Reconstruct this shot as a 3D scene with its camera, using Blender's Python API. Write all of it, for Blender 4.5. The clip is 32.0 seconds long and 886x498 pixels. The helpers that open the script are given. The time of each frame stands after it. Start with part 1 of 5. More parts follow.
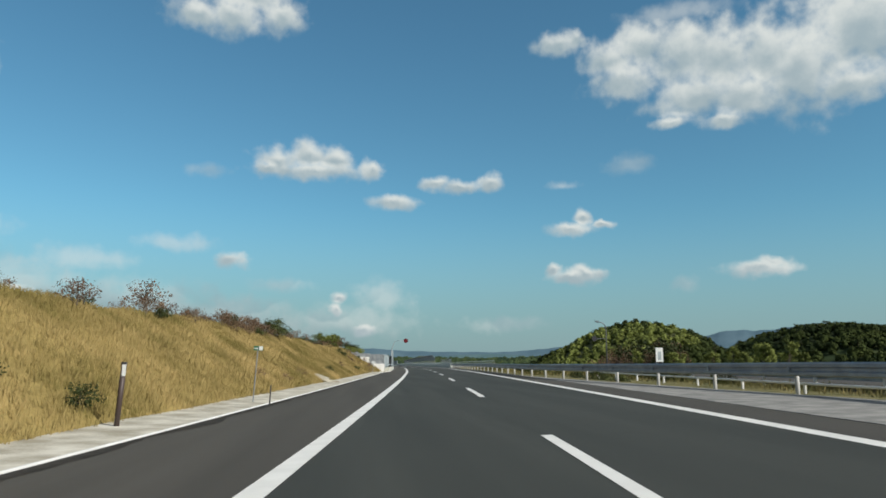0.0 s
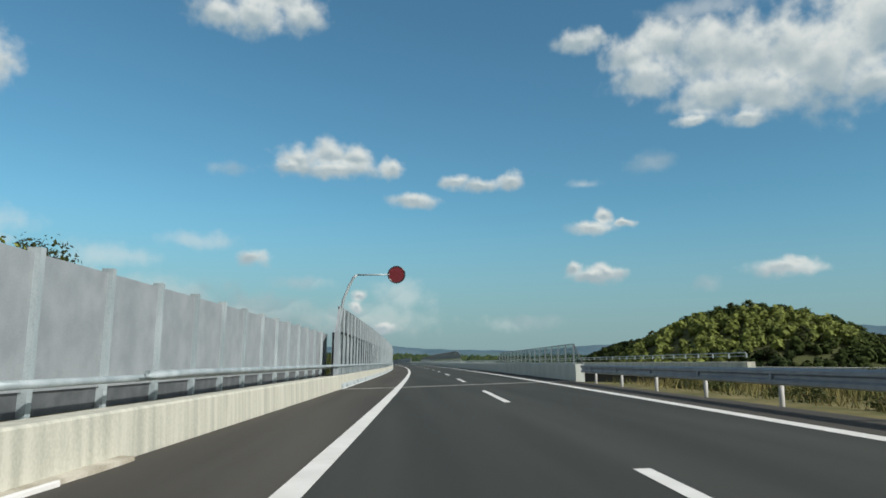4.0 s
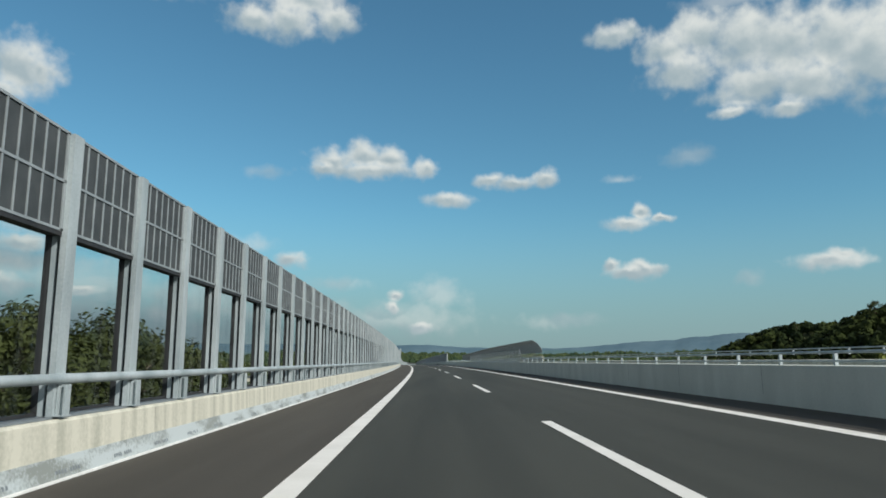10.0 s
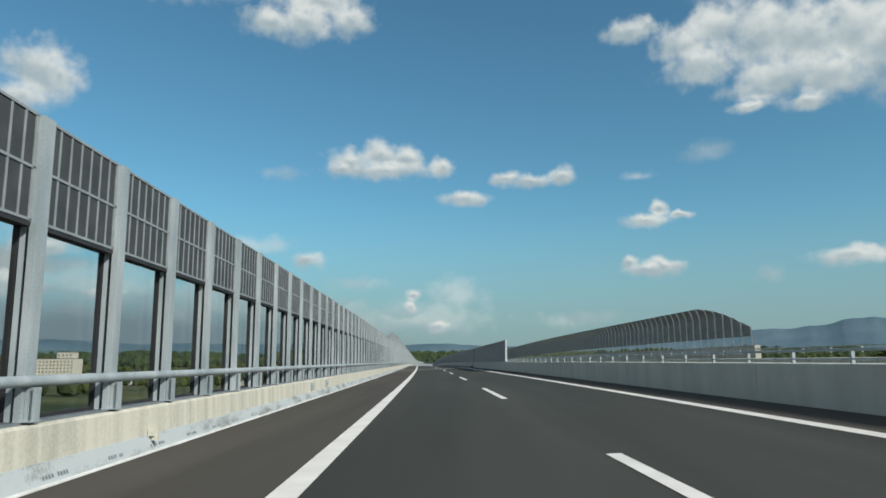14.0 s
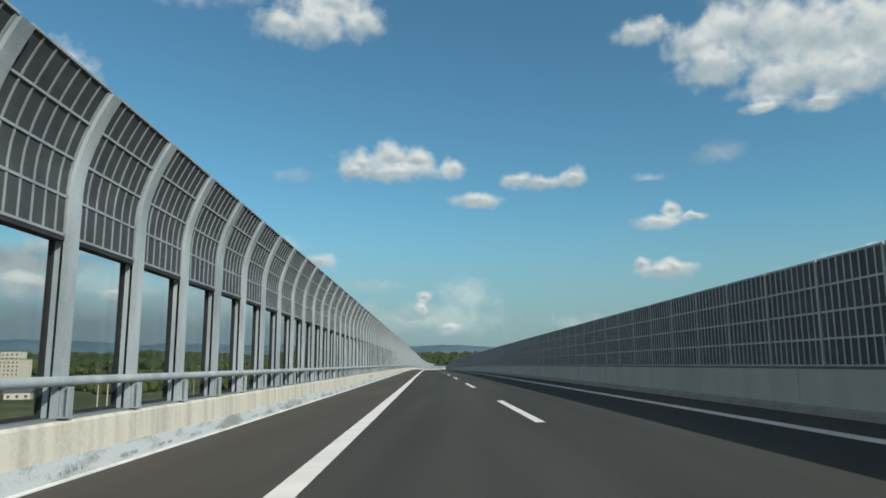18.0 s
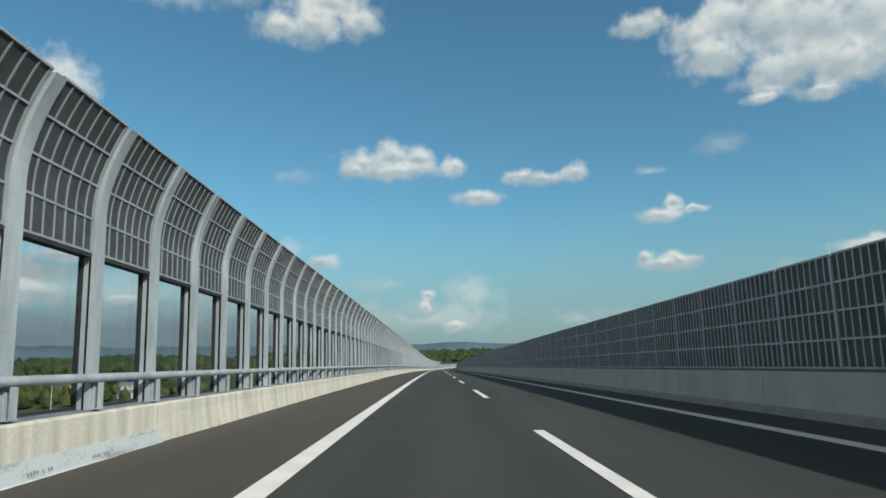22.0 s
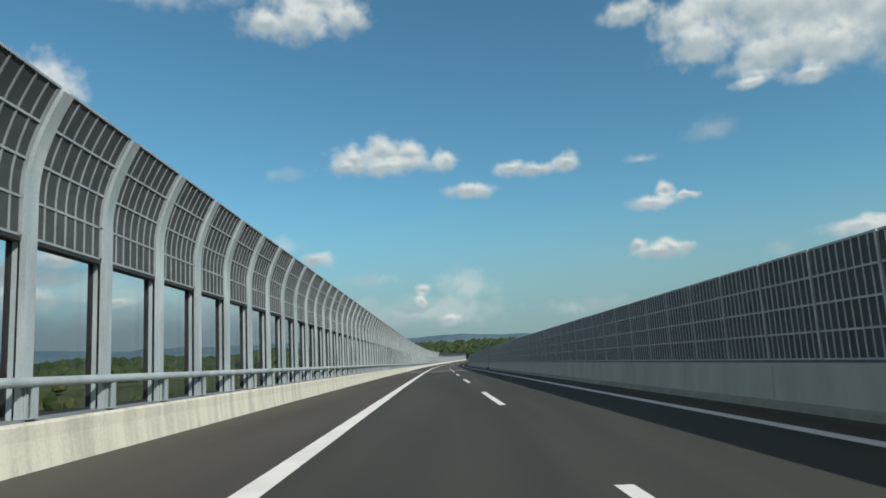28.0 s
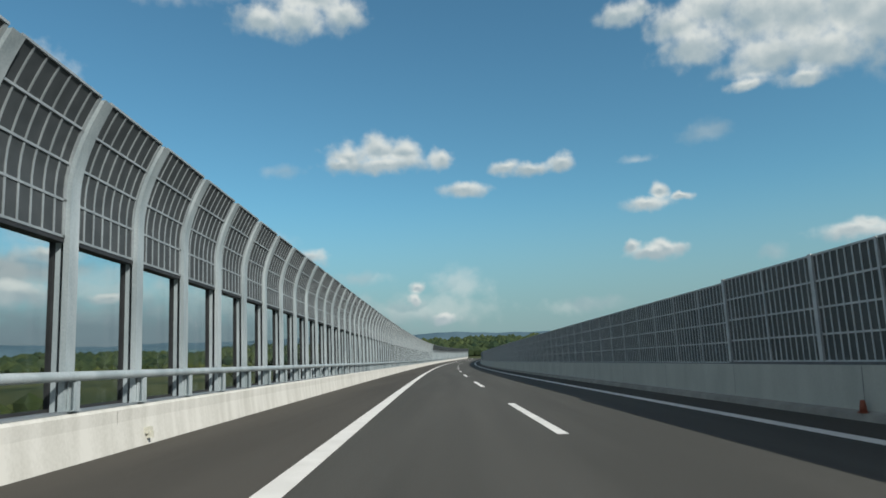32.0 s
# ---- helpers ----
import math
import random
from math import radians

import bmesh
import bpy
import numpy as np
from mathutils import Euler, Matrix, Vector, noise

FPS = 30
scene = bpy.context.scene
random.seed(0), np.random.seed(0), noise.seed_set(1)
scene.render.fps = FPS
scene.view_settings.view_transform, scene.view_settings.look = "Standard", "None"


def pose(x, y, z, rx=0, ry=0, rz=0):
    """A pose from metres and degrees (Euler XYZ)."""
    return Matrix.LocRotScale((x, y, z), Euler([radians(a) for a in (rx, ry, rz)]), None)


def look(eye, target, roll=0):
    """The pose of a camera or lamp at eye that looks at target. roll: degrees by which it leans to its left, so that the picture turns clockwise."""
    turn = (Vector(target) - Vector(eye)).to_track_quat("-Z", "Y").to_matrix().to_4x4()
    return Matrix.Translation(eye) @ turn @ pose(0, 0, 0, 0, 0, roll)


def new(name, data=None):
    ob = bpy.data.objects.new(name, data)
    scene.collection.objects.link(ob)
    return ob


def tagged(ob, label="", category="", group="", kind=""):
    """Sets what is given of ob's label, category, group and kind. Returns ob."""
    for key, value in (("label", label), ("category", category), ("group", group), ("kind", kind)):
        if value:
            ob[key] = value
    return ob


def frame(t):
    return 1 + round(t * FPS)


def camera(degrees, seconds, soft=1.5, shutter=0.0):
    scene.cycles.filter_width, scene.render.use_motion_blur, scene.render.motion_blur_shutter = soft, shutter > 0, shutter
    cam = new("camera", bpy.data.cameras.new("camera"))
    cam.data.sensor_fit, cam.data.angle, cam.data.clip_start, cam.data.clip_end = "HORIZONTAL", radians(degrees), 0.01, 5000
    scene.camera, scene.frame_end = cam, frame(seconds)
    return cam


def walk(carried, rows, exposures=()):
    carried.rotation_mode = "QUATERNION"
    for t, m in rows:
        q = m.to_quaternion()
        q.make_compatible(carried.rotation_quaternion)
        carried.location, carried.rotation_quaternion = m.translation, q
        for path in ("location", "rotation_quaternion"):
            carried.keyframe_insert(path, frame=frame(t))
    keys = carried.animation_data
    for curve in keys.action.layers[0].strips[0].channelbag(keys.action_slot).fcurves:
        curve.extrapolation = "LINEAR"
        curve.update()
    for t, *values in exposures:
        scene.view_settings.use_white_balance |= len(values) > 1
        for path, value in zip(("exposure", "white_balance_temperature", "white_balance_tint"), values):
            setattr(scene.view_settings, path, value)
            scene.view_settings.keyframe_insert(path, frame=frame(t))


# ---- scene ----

# ---------------------------------------------------------------- camera and road line
cam = camera(64.6, 32.0, soft=1.7)

# the road every 50 m: heading (degrees, to the right), grade (degrees), bank (degrees, right side down)
STEP = 50.0
S_FIRST = -100.0
HEADING = [4.9, 4.7, 4.34, 3.55, 2.85, 2.10, 1.10, 0.05, -0.70, -1.35, -1.90, -2.30, -2.57, -2.65, -2.55, -2.35, -2.25, -2.1, -1.95, -1.7,
           -1.1, -0.2, 0.8, 1.9, 3.2, 4.6, 6.0, 7.4]
GRADE = [0.0, 0.0, 0.02, 0.0, -0.05, -0.13, -0.13, -0.11, -0.08, -0.08, -0.18, -0.23, -0.28, -0.30, -0.40, -0.58, -0.70, -0.76, -0.82, -0.82,
         -0.8, -0.7, -0.6, -0.5, -0.4, -0.3, -0.2, -0.1]
BANK = [-2.5, -2.5, -2.58, -2.75, -2.85, -2.65, -2.4, -2.4, -2.33, -2.2, -2.15, -2.1, -2.0, -1.4, -0.15, 0.9, 0.9, 0.8, 0.65, 0.6,
        1.0, 1.5, 2.0, 2.0, 2.0, 2.0, 2.0, 2.0]
S_LAST = S_FIRST + STEP * (len(HEADING) - 1)


def smooth_table(values):
    fine = np.interp(np.arange(S_FIRST, S_LAST + 0.5, 1.0), S_FIRST + STEP * np.arange(len(values)), values)
    kernel = np.exp(-0.5 * (np.arange(-60, 61) / 20.0) ** 2)
    return np.convolve(np.pad(fine, 60, mode="edge"), kernel / kernel.sum(), mode="valid")


ROAD_S = np.arange(S_FIRST, S_LAST + 0.5, 1.0)
ROAD_H, ROAD_G, ROAD_B = (np.radians(smooth_table(v)) for v in (HEADING, GRADE, BANK))
ROAD_X, ROAD_Y, ROAD_Z = (np.concatenate([[0], np.cumsum(v)[:-1]]) for v in (np.sin(ROAD_H), np.cos(ROAD_H), np.tan(ROAD_G)))
I_ZERO = int(-S_FIRST)
ROAD_X, ROAD_Y, ROAD_Z = ROAD_X - ROAD_X[I_ZERO], ROAD_Y - ROAD_Y[I_ZERO], ROAD_Z - ROAD_Z[I_ZERO]


def at(s, table):
    return float(np.interp(s, ROAD_S, table))


def road(s, x=0.0, z=0.0):
    """A place beside the road: s metres along it, x to the right of the left edge line, z above its banked surface."""
    h, b = at(s, ROAD_H), at(s, ROAD_B)
    side = x * math.cos(b) + z * math.sin(b)
    return Vector((at(s, ROAD_X) + side * math.cos(h), at(s, ROAD_Y) - side * math.sin(h), at(s, ROAD_Z) - x * math.sin(b) + z * math.cos(b)))


def stand(s, x, z=0.0):
    """The pose of an upright thing beside the road, y along the road."""
    return Matrix.Translation(road(s, x, z)) @ Matrix.Rotation(-at(s, ROAD_H), 4, "Z")


def laid(s, x, z=0.0):
    """Like stand, but following the road's grade."""
    return stand(s, x, z) @ Matrix.Rotation(at(s + 1.0, ROAD_G), 4, "X")


# metres by which the car runs ahead of or behind its even pace
PACE = [(0, -0.3), (3, 0.0), (7, -0.37), (9, -0.4), (10, -0.57), (11, -0.75), (12, -0.88), (14, -1.0), (17, -1.45), (19, -1.4), (21, -1.6), (22, -1.55), (23, -1.95), (24, -1.95), (25, -0.95), (27.5, -0.4),
        (28, -0.53), (30, -0.55), (31, -0.2), (32, -0.15)]


def travelled(t):
    even = (((-1.27e-4 * t + 7.28e-3) * t - 8.66e-2) * t + 26.08) * t
    return even + float(np.interp(t, [q[0] for q in PACE], [q[1] for q in PACE]))


EYE_HEIGHT = 1.176
OFFSET = [(0, 1.71), (1, 1.47), (2, 1.36), (3, 1.27), (3.5, 1.30), (5.5, 1.50), (6, 1.58), (7, 1.68), (8, 1.57), (9, 1.53), (10, 1.42), (11, 1.38),
          (12, 1.41), (13, 1.46), (14, 1.41), (17, 1.50), (18, 1.46), (19, 1.51), (20, 1.64), (21, 1.74), (22, 1.77), (23, 1.81), (24, 1.92),
          (25, 1.97), (28, 1.86), (29, 1.83), (30, 1.79), (31, 1.70), (32, 1.60)]
# seconds, pitch, lean to the right, turn to the right
TURNS = [
    (0, 9.23, -0.16, 5.50), (0.5, 8.99, -0.29, 5.18), (1, 9.08, -0.24, 4.93), (1.5, 9.06, -0.25, 4.62), (2, 9.07, -0.35, 4.37), (2.5, 8.95, -0.52, 4.17),
    (3, 9.06, -0.56, 4.15), (3.5, 9.15, -0.54, 4.00), (5.5, 8.72, -0.56, 3.58), (6, 8.82, -0.10, 3.47), (6.5, 9.05, -0.08, 3.16), (7, 9.06, 0.03, 2.87),
    (7.5, 8.91, 0.12, 2.36), (8, 8.93, 0.03, 2.04), (8.5, 9.02, 0.13, 1.78), (9, 8.96, 0.05, 1.46), (9.5, 8.96, -0.04, 1.19), (10, 8.99, -0.02, 0.92),
    (10.5, 9.06, -0.07, 0.72), (11, 9.20, 0.02, 0.59), (11.5, 8.95, 0.05, 0.53), (12, 8.96, 0.05, 0.34), (12.5, 9.01, 0.17, 0.20), (13, 9.20, 0.20, 0.00),
    (13.5, 9.13, 0.29, -0.30), (14, 8.92, 0.39, -0.49), (14.5, 8.90, 0.07, -0.68), (16.5, 8.80, 0.33, -0.92), (17, 8.91, 0.46, -1.13), (17.5, 8.85, 0.23, -1.32),
    (18, 9.06, 0.27, -1.41), (18.5, 8.85, 0.25, -1.49), (19, 8.75, 0.43, -1.40), (19.5, 8.79, 0.29, -1.40), (20, 8.85, 0.26, -1.39), (20.5, 8.83, 0.71, -1.42),
    (21, 8.84, 1.04, -1.48), (21.5, 8.74, 1.38, -1.66), (22, 8.90, 1.51, -1.65), (22.5, 8.63, 2.15, -1.53), (23, 8.75, 2.27, -1.44), (23.5, 8.70, 2.90, -1.30),
    (24, 8.76, 3.26, -1.06), (24.5, 8.36, 3.60, -0.99), (25, 8.49, 3.54, -0.98), (25.5, 8.35, 3.46, -1.18), (27.5, 8.34, 3.07, -1.27), (28, 8.37, 3.32, -1.14),
    (28.5, 8.42, 3.07, -0.84), (29, 8.26, 3.25, -0.74), (29.5, 8.30, 3.14, -0.71), (30, 8.18, 3.04, -0.89), (30.5, 8.26, 3.08, -0.91), (31, 8.18, 3.02, -0.90),
    (31.5, 8.41, 2.74, -0.82), (32, 8.24, 2.77, -0.69),
]
rows = []
for t, pitch, lean, turn in TURNS:
    e = float(np.interp(t, [a for a, _ in OFFSET], [b for _, b in OFFSET]))
    eye = road(travelled(t), e, EYE_HEIGHT)
    p, y = radians(pitch), radians(turn)
    rows.append((t, look(eye, eye + Vector((math.sin(y) * math.cos(p), math.cos(y) * math.cos(p), math.sin(p))), -lean)))
walk(cam, rows)

# ---------------------------------------------------------------- sky, sun
SUN_ELEVATION, SUN_TURN = 34.0, 130.0     # degrees; turn to the right of the first heading
world = bpy.data.worlds.new("sky")
scene.world = world
world.use_nodes = True
wt = world.node_tree
wt.nodes.clear()


def wnode(kind):
    return wt.nodes.new(kind)


def wlink(a, b):
    wt.links.new(a, b)


def wmath(op, a, b=None, c=None, clamp=False):
    n = wnode("ShaderNodeMath")
    n.operation, n.use_clamp = op, clamp
    for i, v in enumerate((a, b, c)):
        if v is None:
            continue
        if isinstance(v, (int, float)):
            n.inputs[i].default_value = v
        else:
            wlink(v, n.inputs[i])
    return n.outputs[0]


def wvec(op, a, b=None, c=None):
    n = wnode("ShaderNodeVectorMath")
    n.operation = op
    for i, v in enumerate((a, b, c)):
        if v is None:
            continue
        if isinstance(v, (tuple, list)):
            n.inputs[i].default_value = v
        else:
            wlink(v, n.inputs[i])
    return n.outputs["Value" if op == "LENGTH" else "Vector"]


# clouds: azimuth and elevation in degrees, half width, half height
CLOUDS = [
    (-8.18, 15.86, 1.99, 1.28), (-5.72, 16.45, 2.0, 1.37), (-3.54, 15.97, 1.81, 1.1), (-0.73, 15.55, 1.05, 0.92), (-9.01, 15.25, 1.32, 0.68), (-5.1, 15.28, 4.75, 0.69),
    (4.84, 14.47, 1.51, 0.64), (7.03, 14.29, 1.88, 0.59), (9.49, 14.54, 1.07, 0.72), (1.28, 12.91, 2.08, 0.69),
    (15.99, 10.7, 2.02, 0.62), (16.9, 11.65, 0.81, 0.7), (18.55, 10.96, 1.06, 0.35), (14.53, 7.46, 0.72, 0.71), (17.06, 6.99, 1.77, 0.79), (15.99, 6.73, 1.87, 0.53),
    (30.07, 7.03, 2.67, 0.68), (30.97, 7.44, 1.2, 0.48), (15.26, 25.26, 1.98, 1.02), (16.85, 25.47, 0.93, 0.67),
    (19.59, 23.78, 2.29, 1.59), (22.2, 24.64, 2.79, 1.84), (25.57, 23.55, 3.5, 2.89), (20.74, 21.89, 2.93, 1.51), (28.39, 22.59, 3.4, 3.14),
    (31.63, 22.25, 3.7, 3.43), (26.27, 20.26, 3.87, 1.7), (29.98, 19.94, 3.32, 1.8), (33.94, 21.32, 3.6, 3.73), (24.18, 18.59, 1.57, 0.5), (28.18, 18.25, 1.6, 0.72),
    (-12.39, 26.52, 3.0, 1.56), (-14.97, 26.11, 2.87, 1.07), (-8.31, 26.75, 1.96, 1.31), (-11.23, 28.03, 3.9, 1.38),
    (-31.62, 20.22, 2.7, 2.26), (-32.87, 18.36, 2.04, 1.24), (-30.15, 20.11, 1.26, 1.5), (-11.38, 7.92, 1.29, 0.73),
    (-2.91, 5.21, 0.83, 0.55), (-3.23, 4.2, 0.69, 0.64), (-0.94, 2.58, 1.56, 0.64),
    (38.5, 23.5, 6.0, 4.2), (37.0, 19.5, 3.5, 1.3),
    (-30.5, 8.2, 2.4, 0.7), (-32.5, 5.4, 3.6, 1.2), (-38.0, 7.0, 4.0, 1.4), (-26.5, 5.0, 2.2, 0.5),
]
FAINT = [(20.93, 15.69, 1.6, 0.8), (0.47, 5.32, 2.08, 1.15), (15.53, 14.26, 1.18, 0.35), (-7.62, 6.13, 2.08, 0.55), (-2.55, 3.28, 5.07, 1.38), (10.19, 3.12, 2.71, 0.63), (24.65, 6.02, 0.93, 0.59),
         (-13.71, 14.77, 1.5, 0.5), (-4.62, 3.47, 1.1, 0.8), (-15.79, 9.08, 2.72, 0.63), (-24.0, 28.0, 4.0, 1.2), (-18.5, 28.3, 1.6, 0.8), (25.0, 26.5, 4.0, 0.7),
         (-33.0, 6.5, 5.0, 2.2), (-27.0, 5.5, 6.0, 1.8), (-18.0, 4.6, 6.0, 1.5), (-30.0, 9.5, 3.0, 0.9), (-22.0, 7.5, 3.0, 0.8), (-11.0, 4.0, 4.0, 1.2)]
co = wnode("ShaderNodeTexCoord").outputs["Generated"]
sep = wnode("ShaderNodeSeparateXYZ")
wlink(co, sep.inputs[0])
azimuth = wmath("MULTIPLY", wmath("ARCTAN2", sep.outputs[0], sep.outputs[1]), 180 / math.pi)
elevation = wmath("MULTIPLY", wmath("ARCSINE", sep.outputs[2]), 180 / math.pi)
comb = wnode("ShaderNodeCombineXYZ")
wlink(azimuth, comb.inputs[0])
wlink(elevation, comb.inputs[1])
flat = comb.outputs[0]


def wnoise(vector, scale, detail, rough=0.55):
    n = wnode("ShaderNodeTexNoise")
    n.inputs["Scale"].default_value, n.inputs["Detail"].default_value, n.inputs["Roughness"].default_value = scale, detail, rough
    wlink(vector, n.inputs["Vector"])
    return n


warp = wvec("MULTIPLY", wvec("SUBTRACT", wnoise(flat, 0.55, 3.0).outputs["Color"], (0.5, 0.5, 0.5)), (1.5, 0.9, 0.0))
bent = wvec("ADD", flat, warp)


def field(blobs):
    out = None
    for a, e, ra, re in blobs:
        d = wvec("LENGTH", wvec("MULTIPLY_ADD", bent, (1 / ra, 1 / re, 0), (-a / ra, -e / re, 0)))
        if out is None:
            out = d
        else:
            n = wnode("ShaderNodeMath")
            n.operation = "SMOOTH_MIN"
            wlink(out, n.inputs[0])
            wlink(d, n.inputs[1])
            n.inputs[2].default_value = 0.25
            out = n.outputs[0]
    return out


def wramp(value, lo, hi, to0, to1):
    n = wnode("ShaderNodeMapRange")
    n.interpolation_type = "SMOOTHSTEP"
    wlink(value, n.inputs["Value"])
    for key, v in (("From Min", lo), ("From Max", hi), ("To Min", to0), ("To Max", to1)):
        n.inputs[key].default_value = v
    return n.outputs["Result"]


fine = wnoise(flat, 0.75, 5.0, 0.48).outputs["Fac"]
ragged = wmath("MULTIPLY", wmath("SUBTRACT", fine, 0.5), 1.35)
core = field(CLOUDS)
solid = wramp(wmath("ADD", core, ragged), 1.28, 0.3, 0.0, 0.96)
wisp = wramp(wmath("ADD", field(FAINT), wmath("MULTIPLY", ragged, 1.3)), 1.5, 0.1, 0.0, 0.42)
# scattered clouds added out of view, to whiten the light from the sky
beyond = wmath("MAXIMUM", wramp(wmath("ABSOLUTE", azimuth), 46.0, 60.0, 0.0, 1.0), wramp(elevation, 34.0, 44.0, 0.0, 1.0))
scattered = wramp(wnoise(co, 3.2, 5.0).outputs["Fac"], 0.47, 0.65, 0.0, 0.8)
cover = wmath("MAXIMUM", wmath("MAXIMUM", solid, wisp), wmath("MULTIPLY", wmath("MULTIPLY", beyond, scattered), wramp(elevation, 0.0, 4.0, 0.0, 1.0)))
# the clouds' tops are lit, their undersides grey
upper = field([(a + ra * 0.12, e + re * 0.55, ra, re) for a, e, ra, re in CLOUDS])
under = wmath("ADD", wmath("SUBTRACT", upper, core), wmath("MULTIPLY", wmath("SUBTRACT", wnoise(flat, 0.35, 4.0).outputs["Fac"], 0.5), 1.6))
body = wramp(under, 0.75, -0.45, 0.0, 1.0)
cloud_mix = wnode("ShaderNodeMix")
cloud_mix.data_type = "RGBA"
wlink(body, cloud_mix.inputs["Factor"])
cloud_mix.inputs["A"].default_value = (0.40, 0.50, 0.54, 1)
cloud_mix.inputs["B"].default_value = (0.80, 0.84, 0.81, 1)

sky = wnode("ShaderNodeTexSky")
sky.sky_type, sky.sun_disc = "NISHITA", False
sky.sun_elevation, sky.sun_rotation = radians(SUN_ELEVATION), radians(SUN_TURN)
sky.air_density, sky.dust_density, sky.ozone_density, sky.altitude = 1.0, 0.6, 1.2, 50
grey_bank = field([(-60, 2.0, 36, 6.5), (-28, 1.8, 24, 3.6), (-48, 10.5, 12, 2.2), (-34, 7.0, 7, 1.2)])
bg_sky, bg_cloud, bg_mix, out = wnode("ShaderNodeBackground"), wnode("ShaderNodeBackground"), wnode("ShaderNodeMixShader"), wnode("ShaderNodeOutputWorld")
bg_sky.inputs["Strength"].default_value = 0.109
bg_cloud.inputs["Strength"].default_value = 0.9
tint = wnode("ShaderNodeMix")
tint.data_type, tint.blend_type = "RGBA", "MULTIPLY"
wlink(wmath("SUBTRACT", 1.0, beyond), tint.inputs["Factor"])
tint.inputs["B"].default_value = (0.55, 0.97, 1.0, 1)
# the unseen sky is dimmed and made less blue, to tone down its light
calm = wnode("ShaderNodeMix")
calm.data_type, calm.blend_type = "RGBA", "MULTIPLY"
wlink(beyond, calm.inputs["Factor"])
calm.inputs["B"].default_value = (0.86, 0.76, 0.66, 1)
wlink(sky.outputs[0], calm.inputs["A"])
wlink(calm.outputs["Result"], tint.inputs["A"])
# pale haze low over the horizon
haze = wnode("ShaderNodeMix")
haze.data_type = "RGBA"
wlink(wramp(elevation, 0.0, 13.0, 0.85, 0.0), haze.inputs["Factor"])
wlink(tint.outputs["Result"], haze.inputs["A"])
haze.inputs["B"].default_value = (2.15, 3.1, 3.5, 1)
# a bank of grey cloud low over the valley
murk = wnode("ShaderNodeMix")
murk.data_type = "RGBA"
wlink(wramp(wmath("ADD", grey_bank, wmath("MULTIPLY", ragged, 0.45)), 1.3, 0.2, 0.0, 0.9), murk.inputs["Factor"])
wlink(haze.outputs["Result"], murk.inputs["A"])
murk.inputs["B"].default_value = (1.75, 2.3, 2.65, 1)
wlink(murk.outputs["Result"], bg_sky.inputs["Color"])
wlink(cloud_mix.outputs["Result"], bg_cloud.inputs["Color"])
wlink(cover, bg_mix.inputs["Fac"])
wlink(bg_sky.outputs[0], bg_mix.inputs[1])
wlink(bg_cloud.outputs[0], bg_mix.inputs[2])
wlink(bg_mix.outputs[0], out.inputs["Surface"])

sun_data = bpy.data.lights.new("sun", "SUN")
sun_data.energy, sun_data.angle, sun_data.color = 4.7, radians(0.53), (0.97, 0.94, 0.87)
sun = new("sun", sun_data)
a, e = radians(SUN_TURN), radians(SUN_ELEVATION)
sun.matrix_world = look((0, 0, 300), Vector((0, 0, 300)) - Vector((math.sin(a) * math.cos(e), math.cos(a) * math.cos(e), math.sin(e))))


